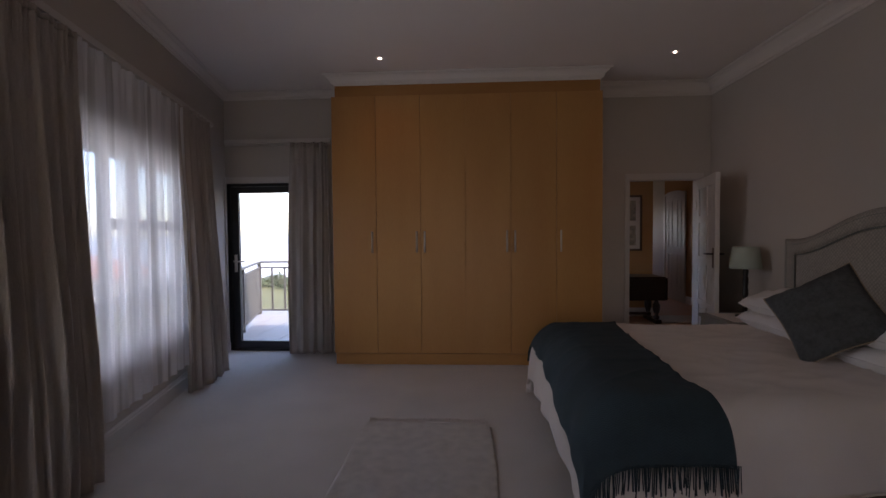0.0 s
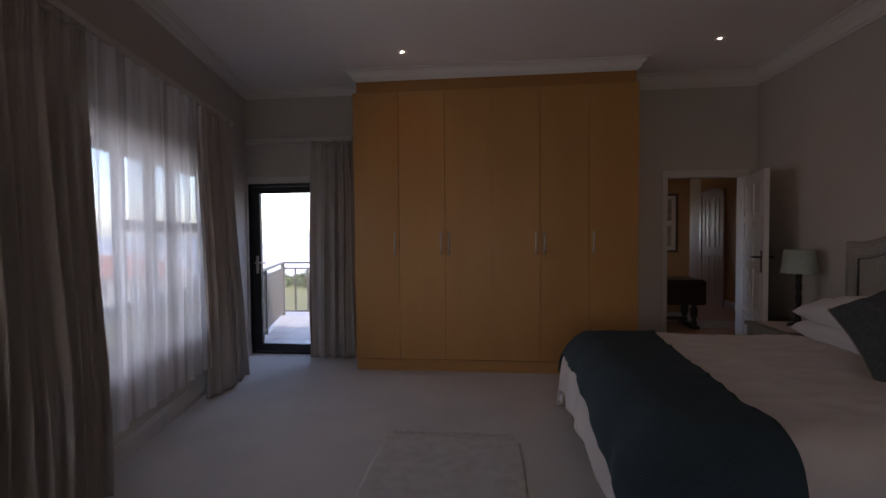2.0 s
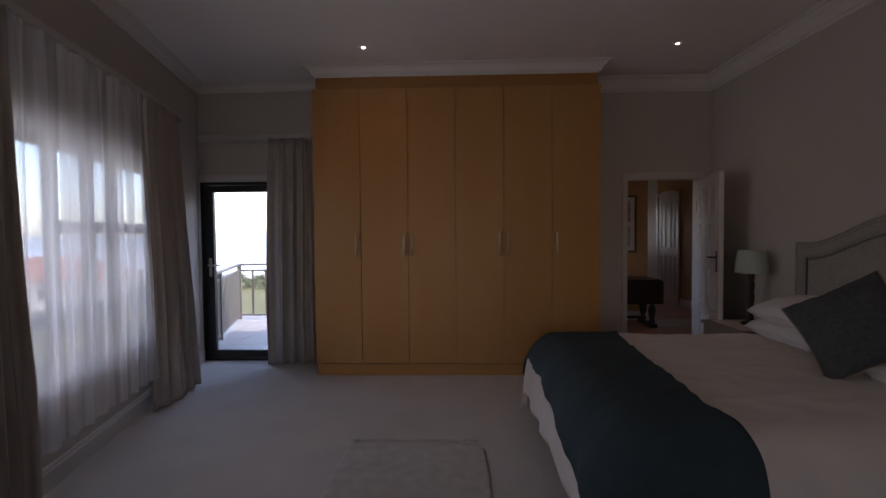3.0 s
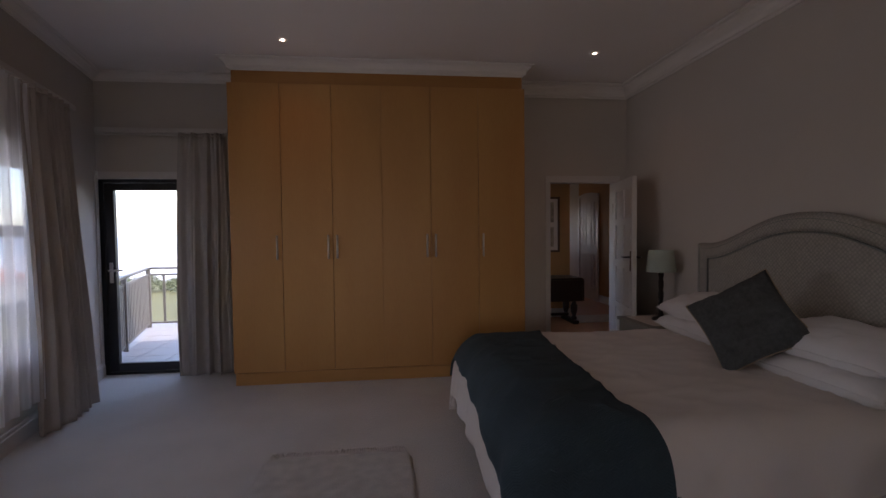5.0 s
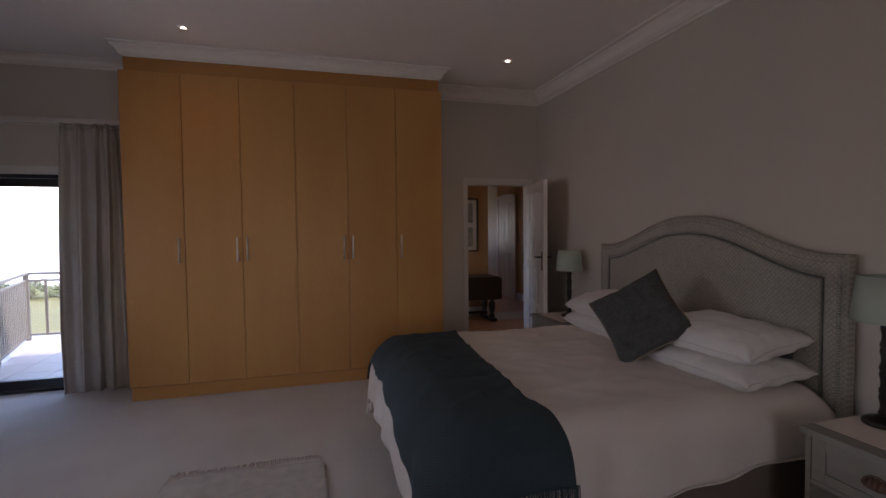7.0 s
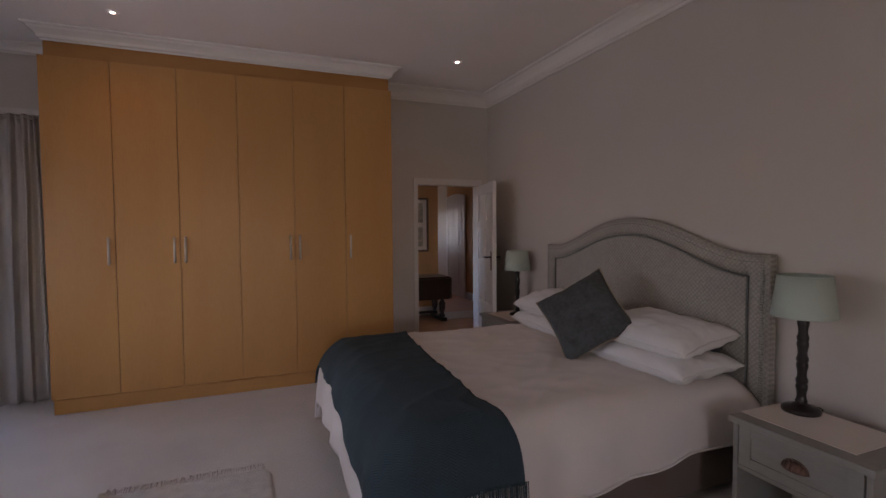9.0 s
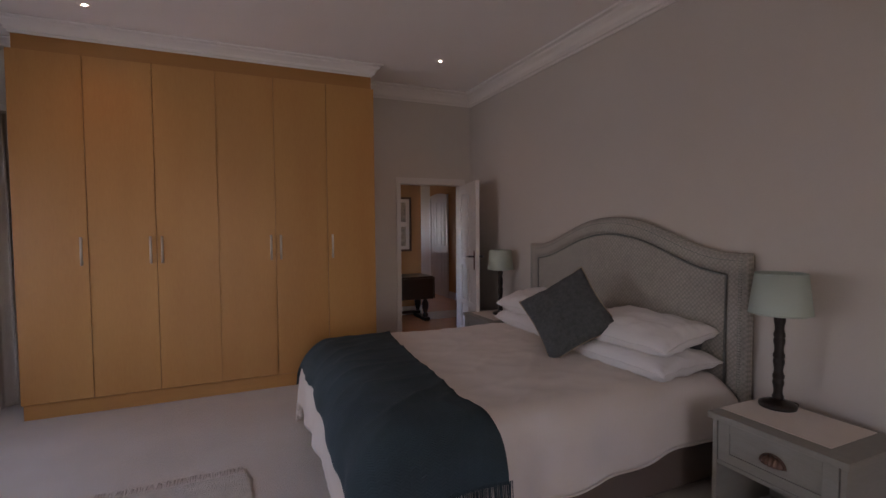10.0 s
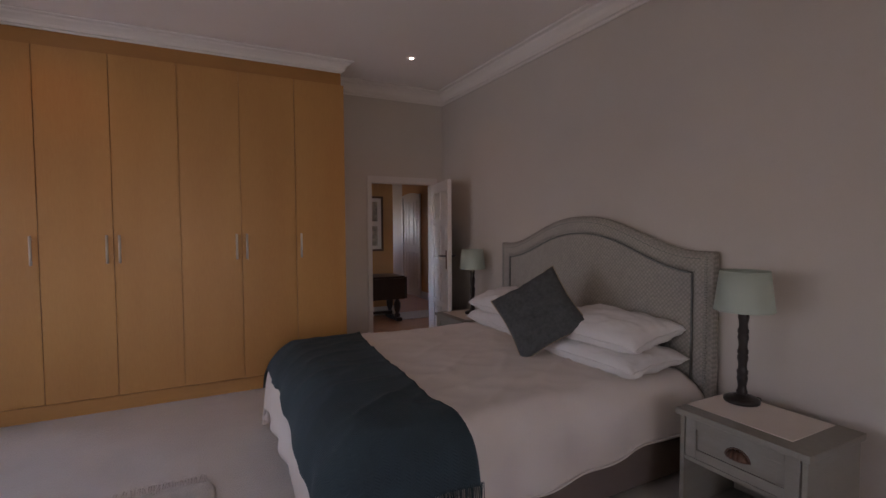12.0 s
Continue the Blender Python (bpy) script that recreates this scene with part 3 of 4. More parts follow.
curtain_rail(WEST, -1.6, 2.06, 2.55, "cream painted curtain rail above the window")
curtain_rail(pose(0, NORTH, 0, 0, 0, -90), -2.6, -1.33, 2.50, "cream painted curtain rail above the balcony door", 0.075, False)
bm = bmesh.new()
box(bm, -2.63, -1.22, NORTH - 0.022, NORTH - 0.001, 2.47, 2.545, 0.004)
structure("trim", bm, M_TRIM, "painted wooden batten behind the curtain rail", "batten")


# ---- bed ----
FOOT, NEAR_S, FAR_S, TOP, R = 0.80, 2.17, 4.11, 0.625, 0.10


def roll(a, flare=0.04, R=0.10):
    """Distance in from the edge and drop for an arc length a in from the edge."""
    if a >= R:
        return a, 0.0
    th = (R - a) / R
    if th < math.pi / 2:
        return R - R * math.sin(th), R * (1 - math.cos(th))
    extra = (R - a) - R * math.pi / 2
    return -flare * extra, R + extra


def bed_surface(ax, ay_near, ay_far, lift, seed, hem, crease):
    """A point of a cloth on the bed, by the arc lengths in from the foot and from both sides."""
    px, dx = roll(ax, 0.10, 0.24)
    if ay_near < ay_far:
        py, dy = roll(ay_near, 0.05, 0.15)
        y = NEAR_S + py
        sy = -1
    else:
        py, dy = roll(ay_far)
        y = FAR_S - py
        sy = 1
    x = FOOT + px
    drop = dx + dy
    hang = min(1.0, drop / 0.2)
    p = (x, y, drop)
    w = 0.010 * wobble(p, 2.2, seed) + 0.005 * wobble(p, 6.5, seed) + 0.012 * (1 - abs(wobble((x * 0.6 + y * 0.4, y * 1.3 - x * 0.5, 0), 2.6, seed + 4))) ** 10
    w += 0.007 * (1 - abs(wobble((x * 1.1 - y * 0.3, y * 1.9 + x * 0.8, 1), 3.4, seed + 9))) ** 8
    fold = crease * hang * (math.sin(14 * (x if dy > dx else y) + 3 * wobble(p, 1.7, seed)) + 0.4 * wobble(p, 9, seed))
    out = lift + (fold if hang else 0)
    z = TOP - drop + (1 - hang) * (w + lift) + 0.014 * math.sin((y - NEAR_S) / (FAR_S - NEAR_S) * math.pi)
    if dx > 0:
        x -= out * min(1, dx / 0.2)
    if dy > 0:
        y += sy * out * min(1, dy / R)
    if sy < 0:
        y -= 0.08 * max(0, (x - 2.2) / 0.75) ** 2 * min(1, dy / R)      # the side spreads towards the head
    return Vector((x, y, max(z, hem)))


def cloth(name, ax0, ax1, ay0, ay1, nu, nv, lift, seed, mat, label, category, hem=0.03, crease=0.008, edge=None, thick=0.012):
    """ay runs from the near side's hem to the far side's hem, measured across the bed."""
    width = FAR_S - NEAR_S
    bm = bmesh.new()

    def at(u, v):
        ax, ay = ax0 + (ax1 - ax0) * u, ay0 + (ay1 - ay0) * v
        if edge:
            ax, ay = edge(u, v, ax, ay)
        return bed_surface(ax, ay, width - ay, lift, seed, hem, crease)
    sheet(bm, nu, nv, at)
    c = tagged(link(name, bm, mat, None, True), label, category)
    so = c.modifiers.new("thickness", 'SOLIDIFY')
    so.thickness, so.offset = thick, -1
    return c


def bed():
    b = thing("bed", pose(0, 0, 0), "double bed with a fabric base and arched upholstered headboard", "bed")
    part("base", block(0.97, 2.93, 2.195, 4.08, 0.05, 0.34, 0.02), M_BASE, b, "brown-grey fabric divan base", True)
    part("mattress", block(0.92, 2.93, 2.24, 4.04, 0.342, 0.585, 0.05), M_LINEN, b, smooth=True)
    for x in (1.1, 2.8):
        for y in (2.4, 3.9):
            part("leg", lathe(bmesh.new(), [(0.022, 0), (0.028, 0.01), (0.03, 0.05)], 12, pose(x, y, 0)), M_DARK_WOOD, b)
    c, half, shoulder, rise = 3.124, 1.04, 1.335, 0.222

    def crown(s, inset):
        """Height of the arch at s from -1 to 1."""
        k = min(1.0, abs(s) / 0.90)
        return shoulder - inset + rise * (0.5 + 0.5 * math.cos(math.pi * k ** 1.12))

    def outline(inset, low, n=72):
        pts = [(c - half + inset, low)]
        for i in range(n + 1):
            s = -1 + 2 * i / n
            pts.append((c + s * (half - inset), crown(s * (half - inset) / half, inset)))
        pts.append((c + half - inset, low))
        return pts

    def slab(inset, low, x0, x1, bev, inner=None):
        bm = bmesh.new()
        outer = outline(inset, low)
        if inner is None:
            f = bm.faces.new([bm.verts.new((x0, y, z)) for y, z in outer])
            r = bmesh.ops.extrude_face_region(bm, geom=[f])
            bmesh.ops.translate(bm, vec=(x1 - x0, 0, 0), verts=[v for v in r["geom"] if isinstance(v, bmesh.types.BMVert)])
            bmesh.ops.recalc_face_normals(bm, faces=bm.faces[:])
            front = [e for e in bm.edges if all(abs(v.co.x - x0) < 1e-5 for v in e.verts)]
            bmesh.ops.bevel(bm, geom=front, offset=bev, segments=4, profile=0.6, affect='EDGES')
            return bm
        ins = outline(inner, low)
        prof = [(0.0, x1), (0.0, x0 + 0.02), (0.12, x0 + 0.006), (0.3, x0), (0.7, x0), (0.88, x0 + 0.006), (1.0, x0 + 0.025), (1.0, x1)]
        rows = [[bm.verts.new((x, o[0] + (i[0] - o[0]) * k, o[1] + (i[1] - o[1]) * k)) for o, i in zip(outer, ins)] for k, x in prof]
        for a, d in zip(rows, rows[1:]):
            for i in range(len(a) - 1):
                bm.faces.new((a[i], a[i + 1], d[i + 1], d[i]))
        return bm
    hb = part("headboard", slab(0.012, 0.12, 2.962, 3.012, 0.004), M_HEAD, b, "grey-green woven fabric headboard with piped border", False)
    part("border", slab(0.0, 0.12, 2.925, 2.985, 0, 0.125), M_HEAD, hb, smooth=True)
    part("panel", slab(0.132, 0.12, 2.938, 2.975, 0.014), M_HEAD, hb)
    part("piping", tube(bmesh.new(), [(2.938, y, z) for y, z in outline(0.128, 0.3)], 0.0065, 6), M_HEAD_PIPE, hb, "dark grey-green piping", True)
    part("piping", tube(bmesh.new(), [(2.928, y, z) for y, z in outline(0.042, 0.3)], 0.004, 6), M_HEAD_PIPE, hb, "thin dark seam cord", True)
    rope = outline(0.004, 0.3, 260)
    for k, side in enumerate((rope[:2], rope[-2:][::-1])):
        n = 70
        bm = bmesh.new()
        for i in range(n):
            z = 0.32 + (shoulder - 0.34) * i / (n - 1)
            bmesh.ops.create_icosphere(bm, subdivisions=1, radius=0.011, matrix=Matrix.Translation((2.926, side[0][0] + (0.03 if k == 0 else -0.03), z)) @ Matrix.Diagonal((1, 1, 0.75, 1)))
        part("rope_trim", bm, M_ROPE, hb, "twisted rope edging", True)
    return b


bed()


def duvet_edge(u, v, ax, ay):
    ax += 0.02 * wobble((u, v * 5, 0), 1.5, 4) * (1 - u)
    hemline = min(0.17, 0.25 * (1 - u)) + 0.012 * wobble((u * 9, 0, 0), 1.0, 6)                 # hangs lower towards the foot
    if v < 0.5:
        ay -= hemline * (1 - v * 2)
    return ax, ay


duvet = cloth("duvet", -0.36, 2.10, -0.225, (FAR_S - NEAR_S) + 0.36, 96, 110, 0.0, 2.0, M_LINEN, "white cotton duvet spread over the bed, hanging down its sides", "duvet", 0.035, 0.012, duvet_edge, 0.02)

hem_line = []
for i in range(97):
    u = i / 96
    a_, b_ = duvet_edge(u, 0.0, -0.36 + 2.46 * u, -0.225)
    hem_line.append(bed_surface(a_, b_, 99, 0.004, 2.0, 0.035, 0.012))
part("hem", tube(bmesh.new(), hem_line[16:], 0.006, 6), M_LINEN, duvet, "stitched hem", True)


def throw_edge(u, v, ax, ay):
    ax += (0.05 * v - 0.07 * math.sin(math.pi * min(1, v * 1.1))) * u - 0.035 * math.exp(-((v - 0.24) / 0.1) ** 2) * u + 0.012 * wobble((u * 2, v * 7, 0), 1.4, 9)
    if u < 0.5:
        ax -= (0.5 - u) * (0.62 * max(0, 0.6 - v) + 0.03 * wobble((0, v * 8, 3), 1, 2))
        ax += 0.014 * wobble((v * 26, 0, 0), 1.0, 3)
    return ax, ay


throw = cloth("throw", -0.07, 0.64, -0.20, (FAR_S - NEAR_S) + 0.12, 44, 130, 0.022, 2.0, M_THROW, "dark slate-blue knitted throw with fringe across the foot of the bed", "throw", 0.04, 0.012, throw_edge, 0.008)


def fringe_strands(points, length, mat, parent, name="fringe", r=0.0035, seed=1):
    rnd = random.Random(seed)
    bm = bmesh.new()
    for p, out in points:
        p, out = Vector(p), Vector(out)
        sway = Vector((rnd.uniform(-0.012, 0.012), rnd.uniform(-0.004, 0.004), 0))
        ln = length * rnd.uniform(0.8, 1.15)
        tube(bm, [p, p + sway * 0.4 + out * ln * 0.4, p + sway + out * ln], r * rnd.uniform(0.7, 1.2), 4)
    return part(name, bm, mat, parent, smooth=True)


fr = []
for i in range(95):
    u = i / 94
    q = bed_surface(-0.14 + 0.80 * u, -0.185, 99, 0.022, 2.0, 0.03, 0.012)
    fr.append((q, (0, -0.02, -1)))
fringe_strands(fr, 0.13, M_THROW, throw)


def pillow(name, m, w, d, h, mat, label, category, seed, nu=40, nv=32, pinch=0.10, piping=None, round_=0.015):
    """A stuffed cloth case: full in the middle, thin at its seams, with drawn-in sides and pointed corners."""
    bm = bmesh.new()

    def at(side):
        def f(u, v):
            a, b = 2 * u - 1, 2 * v - 1
            fa, fb = 1 - abs(a) ** 2.6, 1 - abs(b) ** 2.6
            x = a * w / 2 * (1 - pinch * (1 - abs(b) ** 2) * abs(a) ** 3)
            y = b * d / 2 * (1 - pinch * (1 - abs(a) ** 2) * abs(b) ** 3)
            blunt = 1 - round_ * (abs(a) * abs(b)) ** 5
            x, y = x * blunt, y * blunt
            t = h / 2 * (max(fa, 0) * max(fb, 0)) ** 0.42
            wr = 0.012 * wobble((a * 1.4, b * 1.4, side), 2.3, seed) + 0.004 * wobble((a, b, side), 8, seed)
            rim = max(abs(a), abs(b)) ** 6
            wr += 0.004 * rim * math.sin((a if abs(b) > abs(a) else b) * 17 + 4 * wobble((a * 2, b * 2, side), 1.2, seed + 8)) + 0.004 * (1 - abs(wobble((a * 0.8 + b * 0.5, b * 0.9 - a * 0.4, side), 2.4, seed + 6))) ** 7
            edge = 0.010 * wobble((a * 2, b * 2, 0), 1.6, seed + 3)
            return Vector((x, y, side * t + (wr if t > 0.02 else wr * t / 0.02) + edge))
        return f
    sheet(bm, nu, nv, at(1))
    sheet(bm, nu, nv, at(-1))
    bmesh.ops.remove_doubles(bm, verts=bm.verts[:], dist=0.0008)
    c = tagged(link(name, bm, mat, None, True, m), label, category)
    if piping:
        ring = []
        for k in range(4):
            for i in range(nu):
                s = -1 + 2 * i / nu
                a, b = ((s, -1), (1, s), (-s, 1), (-1, -s))[k]
                blunt = 1 - round_ * (abs(a) * abs(b)) ** 5
                ring.append((blunt * a * w / 2 * (1 - pinch * (1 - abs(b) ** 2) * abs(a) ** 3), blunt * b * d / 2 * (1 - pinch * (1 - abs(a) ** 2) * abs(b) ** 3), 0.010 * wobble((a * 2, b * 2, 0), 1.6, seed + 3)))
        part("piping", tube(bmesh.new(), ring, 0.0045, 6, True), piping, c, "thin beige corded edge" if piping is M_PIPING else "stitched seam edge", True)
    return c


COTTON = "white cotton bed pillow, plump, stacked against the headboard"
pillow("pillow", pose(2.67, 2.59, 0.69, -2, 0, 92), 0.78, 0.50, 0.18, M_PILLOW, COTTON, "pillow", 1, 52, 40, piping=M_PILLOW)
pillow("pillow", pose(2.705, 2.63, 0.832, -9, 0, 92), 0.80, 0.47, 0.20, M_PILLOW, COTTON, "pillow", 2, 52, 40, piping=M_PILLOW)
pillow("pillow", pose(2.71, 3.71, 0.705, -4, 0, 88), 0.74, 0.46, 0.18, M_PILLOW, COTTON, "pillow", 3, piping=M_PILLOW)
pillow("pillow", pose(2.73, 3.71, 0.838, -10, -1, 90), 0.73, 0.45, 0.20, M_PILLOW, COTTON, "pillow", 5, piping=M_PILLOW)
pillow("cushion", pose(2.905, 2.72, 0.70, 0, 82, 0), 0.32, 0.86, 0.06, M_CUSHION, "dark slate cushion lying behind the white pillows", "cushion", 11)
ca, cb = Vector((-0.215, 0.30, 0.02)).normalized(), Vector((0.15, 0.06, 0.285)).normalized()
cn = ca.cross(cb).normalized()
cb = cn.cross(ca)
turn = Matrix((ca, cb, cn)).transposed().to_4x4()
pillow("cushion", Matrix.Translation((2.395, 2.94, 0.905)) @ turn @ pose(0, 0, 0, 0, 0, 51), 0.51, 0.51, 0.17, M_CUSHION, "charcoal square scatter cushion leaning against the pillows", "cushion", 7, pinch=0.11, piping=M_PIPING, round_=0.03)


# ---- bedside tables, lamps and mats ----
def nightstand(m, label):
    t = thing("bedside_table", m, label, "bedside table", "pair of bedside tables")
    w, d, h = 0.545, 0.43, 0.597                       # local x: depth from the front, local y: width
    part("top", block(-0.02, d, -w / 2 - 0.015, w / 2 + 0.015, h - 0.03, h, 0.006), M_GREY_PAINT, t)
    for y in (-w / 2, w / 2 - 0.022):
        part("side_panel", block(0, d - 0.01, y, y + 0.022, 0.0, h - 0.031, 0.003), M_GREY_PAINT, t)
    part("back_panel", block(d - 0.022, d - 0.01, -w / 2 + 0.023, w / 2 - 0.023, 0.06, h - 0.032), M_GREY_PAINT, t)
    part("rail", block(0.002, 0.03, -w / 2 + 0.023, w / 2 - 0.023, h - 0.245, h - 0.225, 0.002), M_GREY_PAINT, t)
    part("divider", block(0.03, d - 0.023, -w / 2 + 0.023, w / 2 - 0.023, h - 0.24, h - 0.228), M_GREY_PAINT, t)
    part("shelf", block(0.004, d - 0.023, -w / 2 + 0.023, w / 2 - 0.023, 0.08, 0.10, 0.002), M_GREY_PAINT, t)
    part("plinth", block(0.012, 0.03, -w / 2 + 0.023, w / 2 - 0.023, 0.0, 0.079, 0.002), M_GREY_PAINT, t)
    a, z0, z1 = w / 2 - 0.028, h - 0.222, h - 0.036
    bm = block(0.008, 0.02, -a, a, z0, z1)
    dr = part("drawer", bm, M_GREY_PAINT, t)
    for y0, y1, lo, hi in ((-a, -a + 0.055, z0, z1), (a - 0.055, a, z0, z1), (-a + 0.055, a - 0.055, z1 - 0.045, z1), (-a + 0.055, a - 0.055, z0, z0 + 0.045)):
        part("moulding", block(-0.001, 0.0078, y0, y1, lo, hi, 0.0025), M_GREY_PAINT, dr)
    cup = bmesh.new()
    zc = (z0 + z1) / 2 - 0.012

    def shell(u, v):
        th, ph = math.pi * u, math.pi / 2 * v
        k = 1 + 0.07 * math.cos(16 * th) * math.sin(th)
        return Vector((0.006 - 0.028 * k * math.sin(th) * math.sin(ph), 0.05 * math.cos(th), zc + 0.04 * k * math.sin(th) * math.cos(ph)))
    sheet(cup, 64, 8, shell)
    pull = part("pull", cup, M_COPPER, dr, "aged copper shell cup pull", True)
    so = pull.modifiers.new("thickness", 'SOLIDIFY')
    so.thickness = 0.003
    part("ridge", tube(bmesh.new(), [(0.005, 0.054 * math.cos(math.pi * q / 16), zc + 0.045 * math.sin(math.pi * q / 16)) for q in range(17)], 0.0035, 6), M_COPPER, pull, smooth=True)
    return t


GREY = "grey distressed painted bedside table with drawer and open shelf"
nightstand(pose(2.458, 1.652, 0), GREY)
nightstand(pose(2.565, 4.545, 0), GREY)


def table_lamp(m, label):
    t = thing("table_lamp", m, label, "lamp", "pair of bedside lamps")
    part("base", lathe(bmesh.new(), [(0.079, 0), (0.081, 0.008), (0.079, 0.018), (0.064, 0.026), (0.042, 0.03), (0.028, 0.04)], 40), M_DARK_WOOD, t, smooth=True)
    prof, z = [(0.022, 0.038)], 0.038
    for k in range(4):
        for dz, r in ((0.006, 0.0265), (0.011, 0.0235), (0.016, 0.0265), (0.022, 0.0215), (0.04, 0.019), (0.06, 0.021), (0.078, 0.025), (0.09, 0.0245), (0.098, 0.0215), (0.1, 0.022)):
            prof.append((r, z + dz))
        z += 0.1025
    prof.append((0.02, z + 0.01))
    part("stem", lathe(bmesh.new(), prof, 24), M_DARK_WOOD, t, "dark turned bamboo-like wooden stem", True)
    part("bulb_holder", lathe(bmesh.new(), [(0.014, z + 0.012), (0.016, z + 0.07), (0.012, z + 0.075)], 16), M_DARK_WOOD, t, smooth=True)
    bm = bmesh.new()
    lo, hi = 0.458, 0.657
    rows = [(0.131, lo), (0.133, lo + 0.003), (0.109, hi), (0.106, hi), (0.129, lo)]
    n = 56
    rings = [[bm.verts.new((r * math.cos(a * 2 * math.pi / n), r * math.sin(a * 2 * math.pi / n), zz)) for a in range(n)] for r, zz in rows]
    for a, b in zip(rings, rings[1:]):
        for i in range(n):
            bm.faces.new((a[i], a[(i + 1) % n], b[(i + 1) % n], b[i]))
    sh = part("shade", bm, M_SHADE, t, "duck-egg green linen drum shade", True)
    for r, zz in ((0.132, lo + 0.004), (0.1085, hi - 0.003)):
        part("trim_band", tube(bmesh.new(), [(r * math.cos(a * 2 * math.pi / n), r * math.sin(a * 2 * math.pi / n), zz) for a in range(n)], 0.0025, 6, True), M_SHADE, sh, smooth=True)
    for k in range(3):
        a = k * 2 * math.pi / 3
        part("spoke", tube(bmesh.new(), [(0.015 * math.cos(a), 0.015 * math.sin(a), z + 0.07), (0.108 * math.cos(a), 0.108 * math.sin(a), hi - 0.012)], 0.0018, 6), M_STEEL, sh)
    return t


LAMP = "unlit table lamp, duck-egg green shade, dark turned wooden stem"
table_lamp(pose(2.785, 1.825, 0.6005), LAMP)
table_lamp(pose(2.84, 4.55, 0.6005), LAMP)
tagged(link("table_mat", block(-0.17, 0.17, -0.235, 0.235, 0, 0.0025), M_PAPER, None, False, pose(2.69, 1.70, 0.5975, 0, 0, 0)), "cream rectangular mat lying on the bedside table", "mat")
tagged(link("table_mat", block(-0.17, 0.17, -0.235, 0.235, 0, 0.0025), M_PAPER, None, False, pose(2.79, 4.545, 0.5975, 0, 0, 0)), "cream rectangular mat lying on the bedside table", "mat")
cord = bmesh.new()
tube(cord, [(2.86, 1.815, 0.609), (2.88, 1.80, 0.611), (2.895, 1.795, 0.604), (2.902, 1.79, 0.56), (2.905, 1.79, 0.3)], 0.003, 6)
tagged(link("lamp_cord", cord, M_DARK_WOOD, None, True), "thin dark lamp cord behind the bedside table", "cord")


# ---- rug ----
def rug():
    bm = bmesh.new()
    x0, x1, y0, y1 = -0.50, 0.435, 1.93, 3.47

    def at(u, v):
        a, b = 2 * u - 1, 2 * v - 1
        k = 0.07
        x = (x0 + x1) / 2 + a * (x1 - x0) / 2 - a * k * 0.6 * max(0, abs(b) - 0.9) / 0.1 * abs(a) ** 6 + 0.012 * wobble((u, v * 3, 0), 2, 3)
        y = (y0 + y1) / 2 + b * (y1 - y0) / 2 - b * k * 0.3 * abs(a) ** 8 + 0.010 * wobble((u * 3, v, 1), 2, 5)
        edge = min(1, (1 - max(abs(a), abs(b))) / 0.03)
        curl = 0.045 * max(0, -a - 0.84) / 0.16 * max(0, b - 0.9) / 0.1
        return Vector((x, y, 0.002 + 0.008 * edge ** 0.5 + 0.003 * wobble((u * 6, v * 9, 0), 1, 1) * edge + curl))
    r = tagged(link("rug", sheet(bm, 60, 90, at), M_RUG, None, True), "small cream-grey woven wool rug with a fringed end", "rug")
    so = r.modifiers.new("thickness", 'SOLIDIFY')
    so.thickness, so.offset = 0.004, 1
    pts = []
    for i in range(64):
        u = i / 63
        pts.append(((x0 + 0.05 + (x1 - x0 - 0.1) * u, y1 - 0.012, 0.010), (0, 1, -0.06)))
    fringe_strands(pts, 0.08, M_LINEN, r, "fringe", 0.0055, 5)
    return r


rug()


# ---- downlights ----
def downlight(x, y):
    t = thing("downlight", pose(x, y, CEILING), "small recessed ceiling downlight, lit", "downlight", "ceiling downlights")
    part("ring", lathe(bmesh.new(), [(0.042, 0.0), (0.041, -0.004), (0.026, -0.006), (0.0114, -0.003), (0.0114, 0.0)], 32), M_CEIL, t, smooth=True)
    part("lens", lathe(bmesh.new(), [(0.0112, -0.0035), (0.010, -0.006), (0.004, -0.0075)], 24), M_BULB, t, smooth=True)
    lamp = new("downlight_beam", bpy.data.lights.new("downlight_beam", 'SPOT'))
    lamp.data.energy, lamp.data.color = 0.45, (1.0, 0.5, 0.27)
    lamp.data.spot_size, lamp.data.spot_blend, lamp.data.shadow_soft_size = radians(125), 1.0, 0.05
    lamp.matrix_world = pose(x, y, CEILING - 0.02)
    return t


for x, y in ((-0.566, 4.56), (2.215, 4.62)):
    downlight(x, y)


# ---- the hall beyond the open door ----
HALL_N, HALL_E, HALL_W, HALL_END, HALL_TOP = 8.0, 4.5, 0.3, 12.0, 2.75
structure("floor", block(HALL_W - 0.2, HALL_E + 0.2, NORTH + 0.062, HALL_END + 0.2, -0.12, -0.004), M_PARQUET, "brown polished parquet floor of the hall", "floor")
structure("ceiling", block(HALL_W - 0.2, HALL_E + 0.2, NORTH + 0.222, HALL_END + 0.2, HALL_TOP, HALL_TOP + 0.2), M_CEIL, "white hall ceiling", "ceiling")
structure("wall_hall_north", wall_blocks(bmesh.new(), "x", HALL_W, 3.31, HALL_N, HALL_N + 0.15, -0.12, HALL_TOP, []), M_HALL, "ochre painted hall wall with framed prints", "wall")
structure("wall_hall_passage", wall_blocks(bmesh.new(), "y", HALL_N + 0.15, HALL_END, 3.16, 3.31, -0.12, HALL_TOP, []), M_HALL, "ochre painted passage wall", "wall")
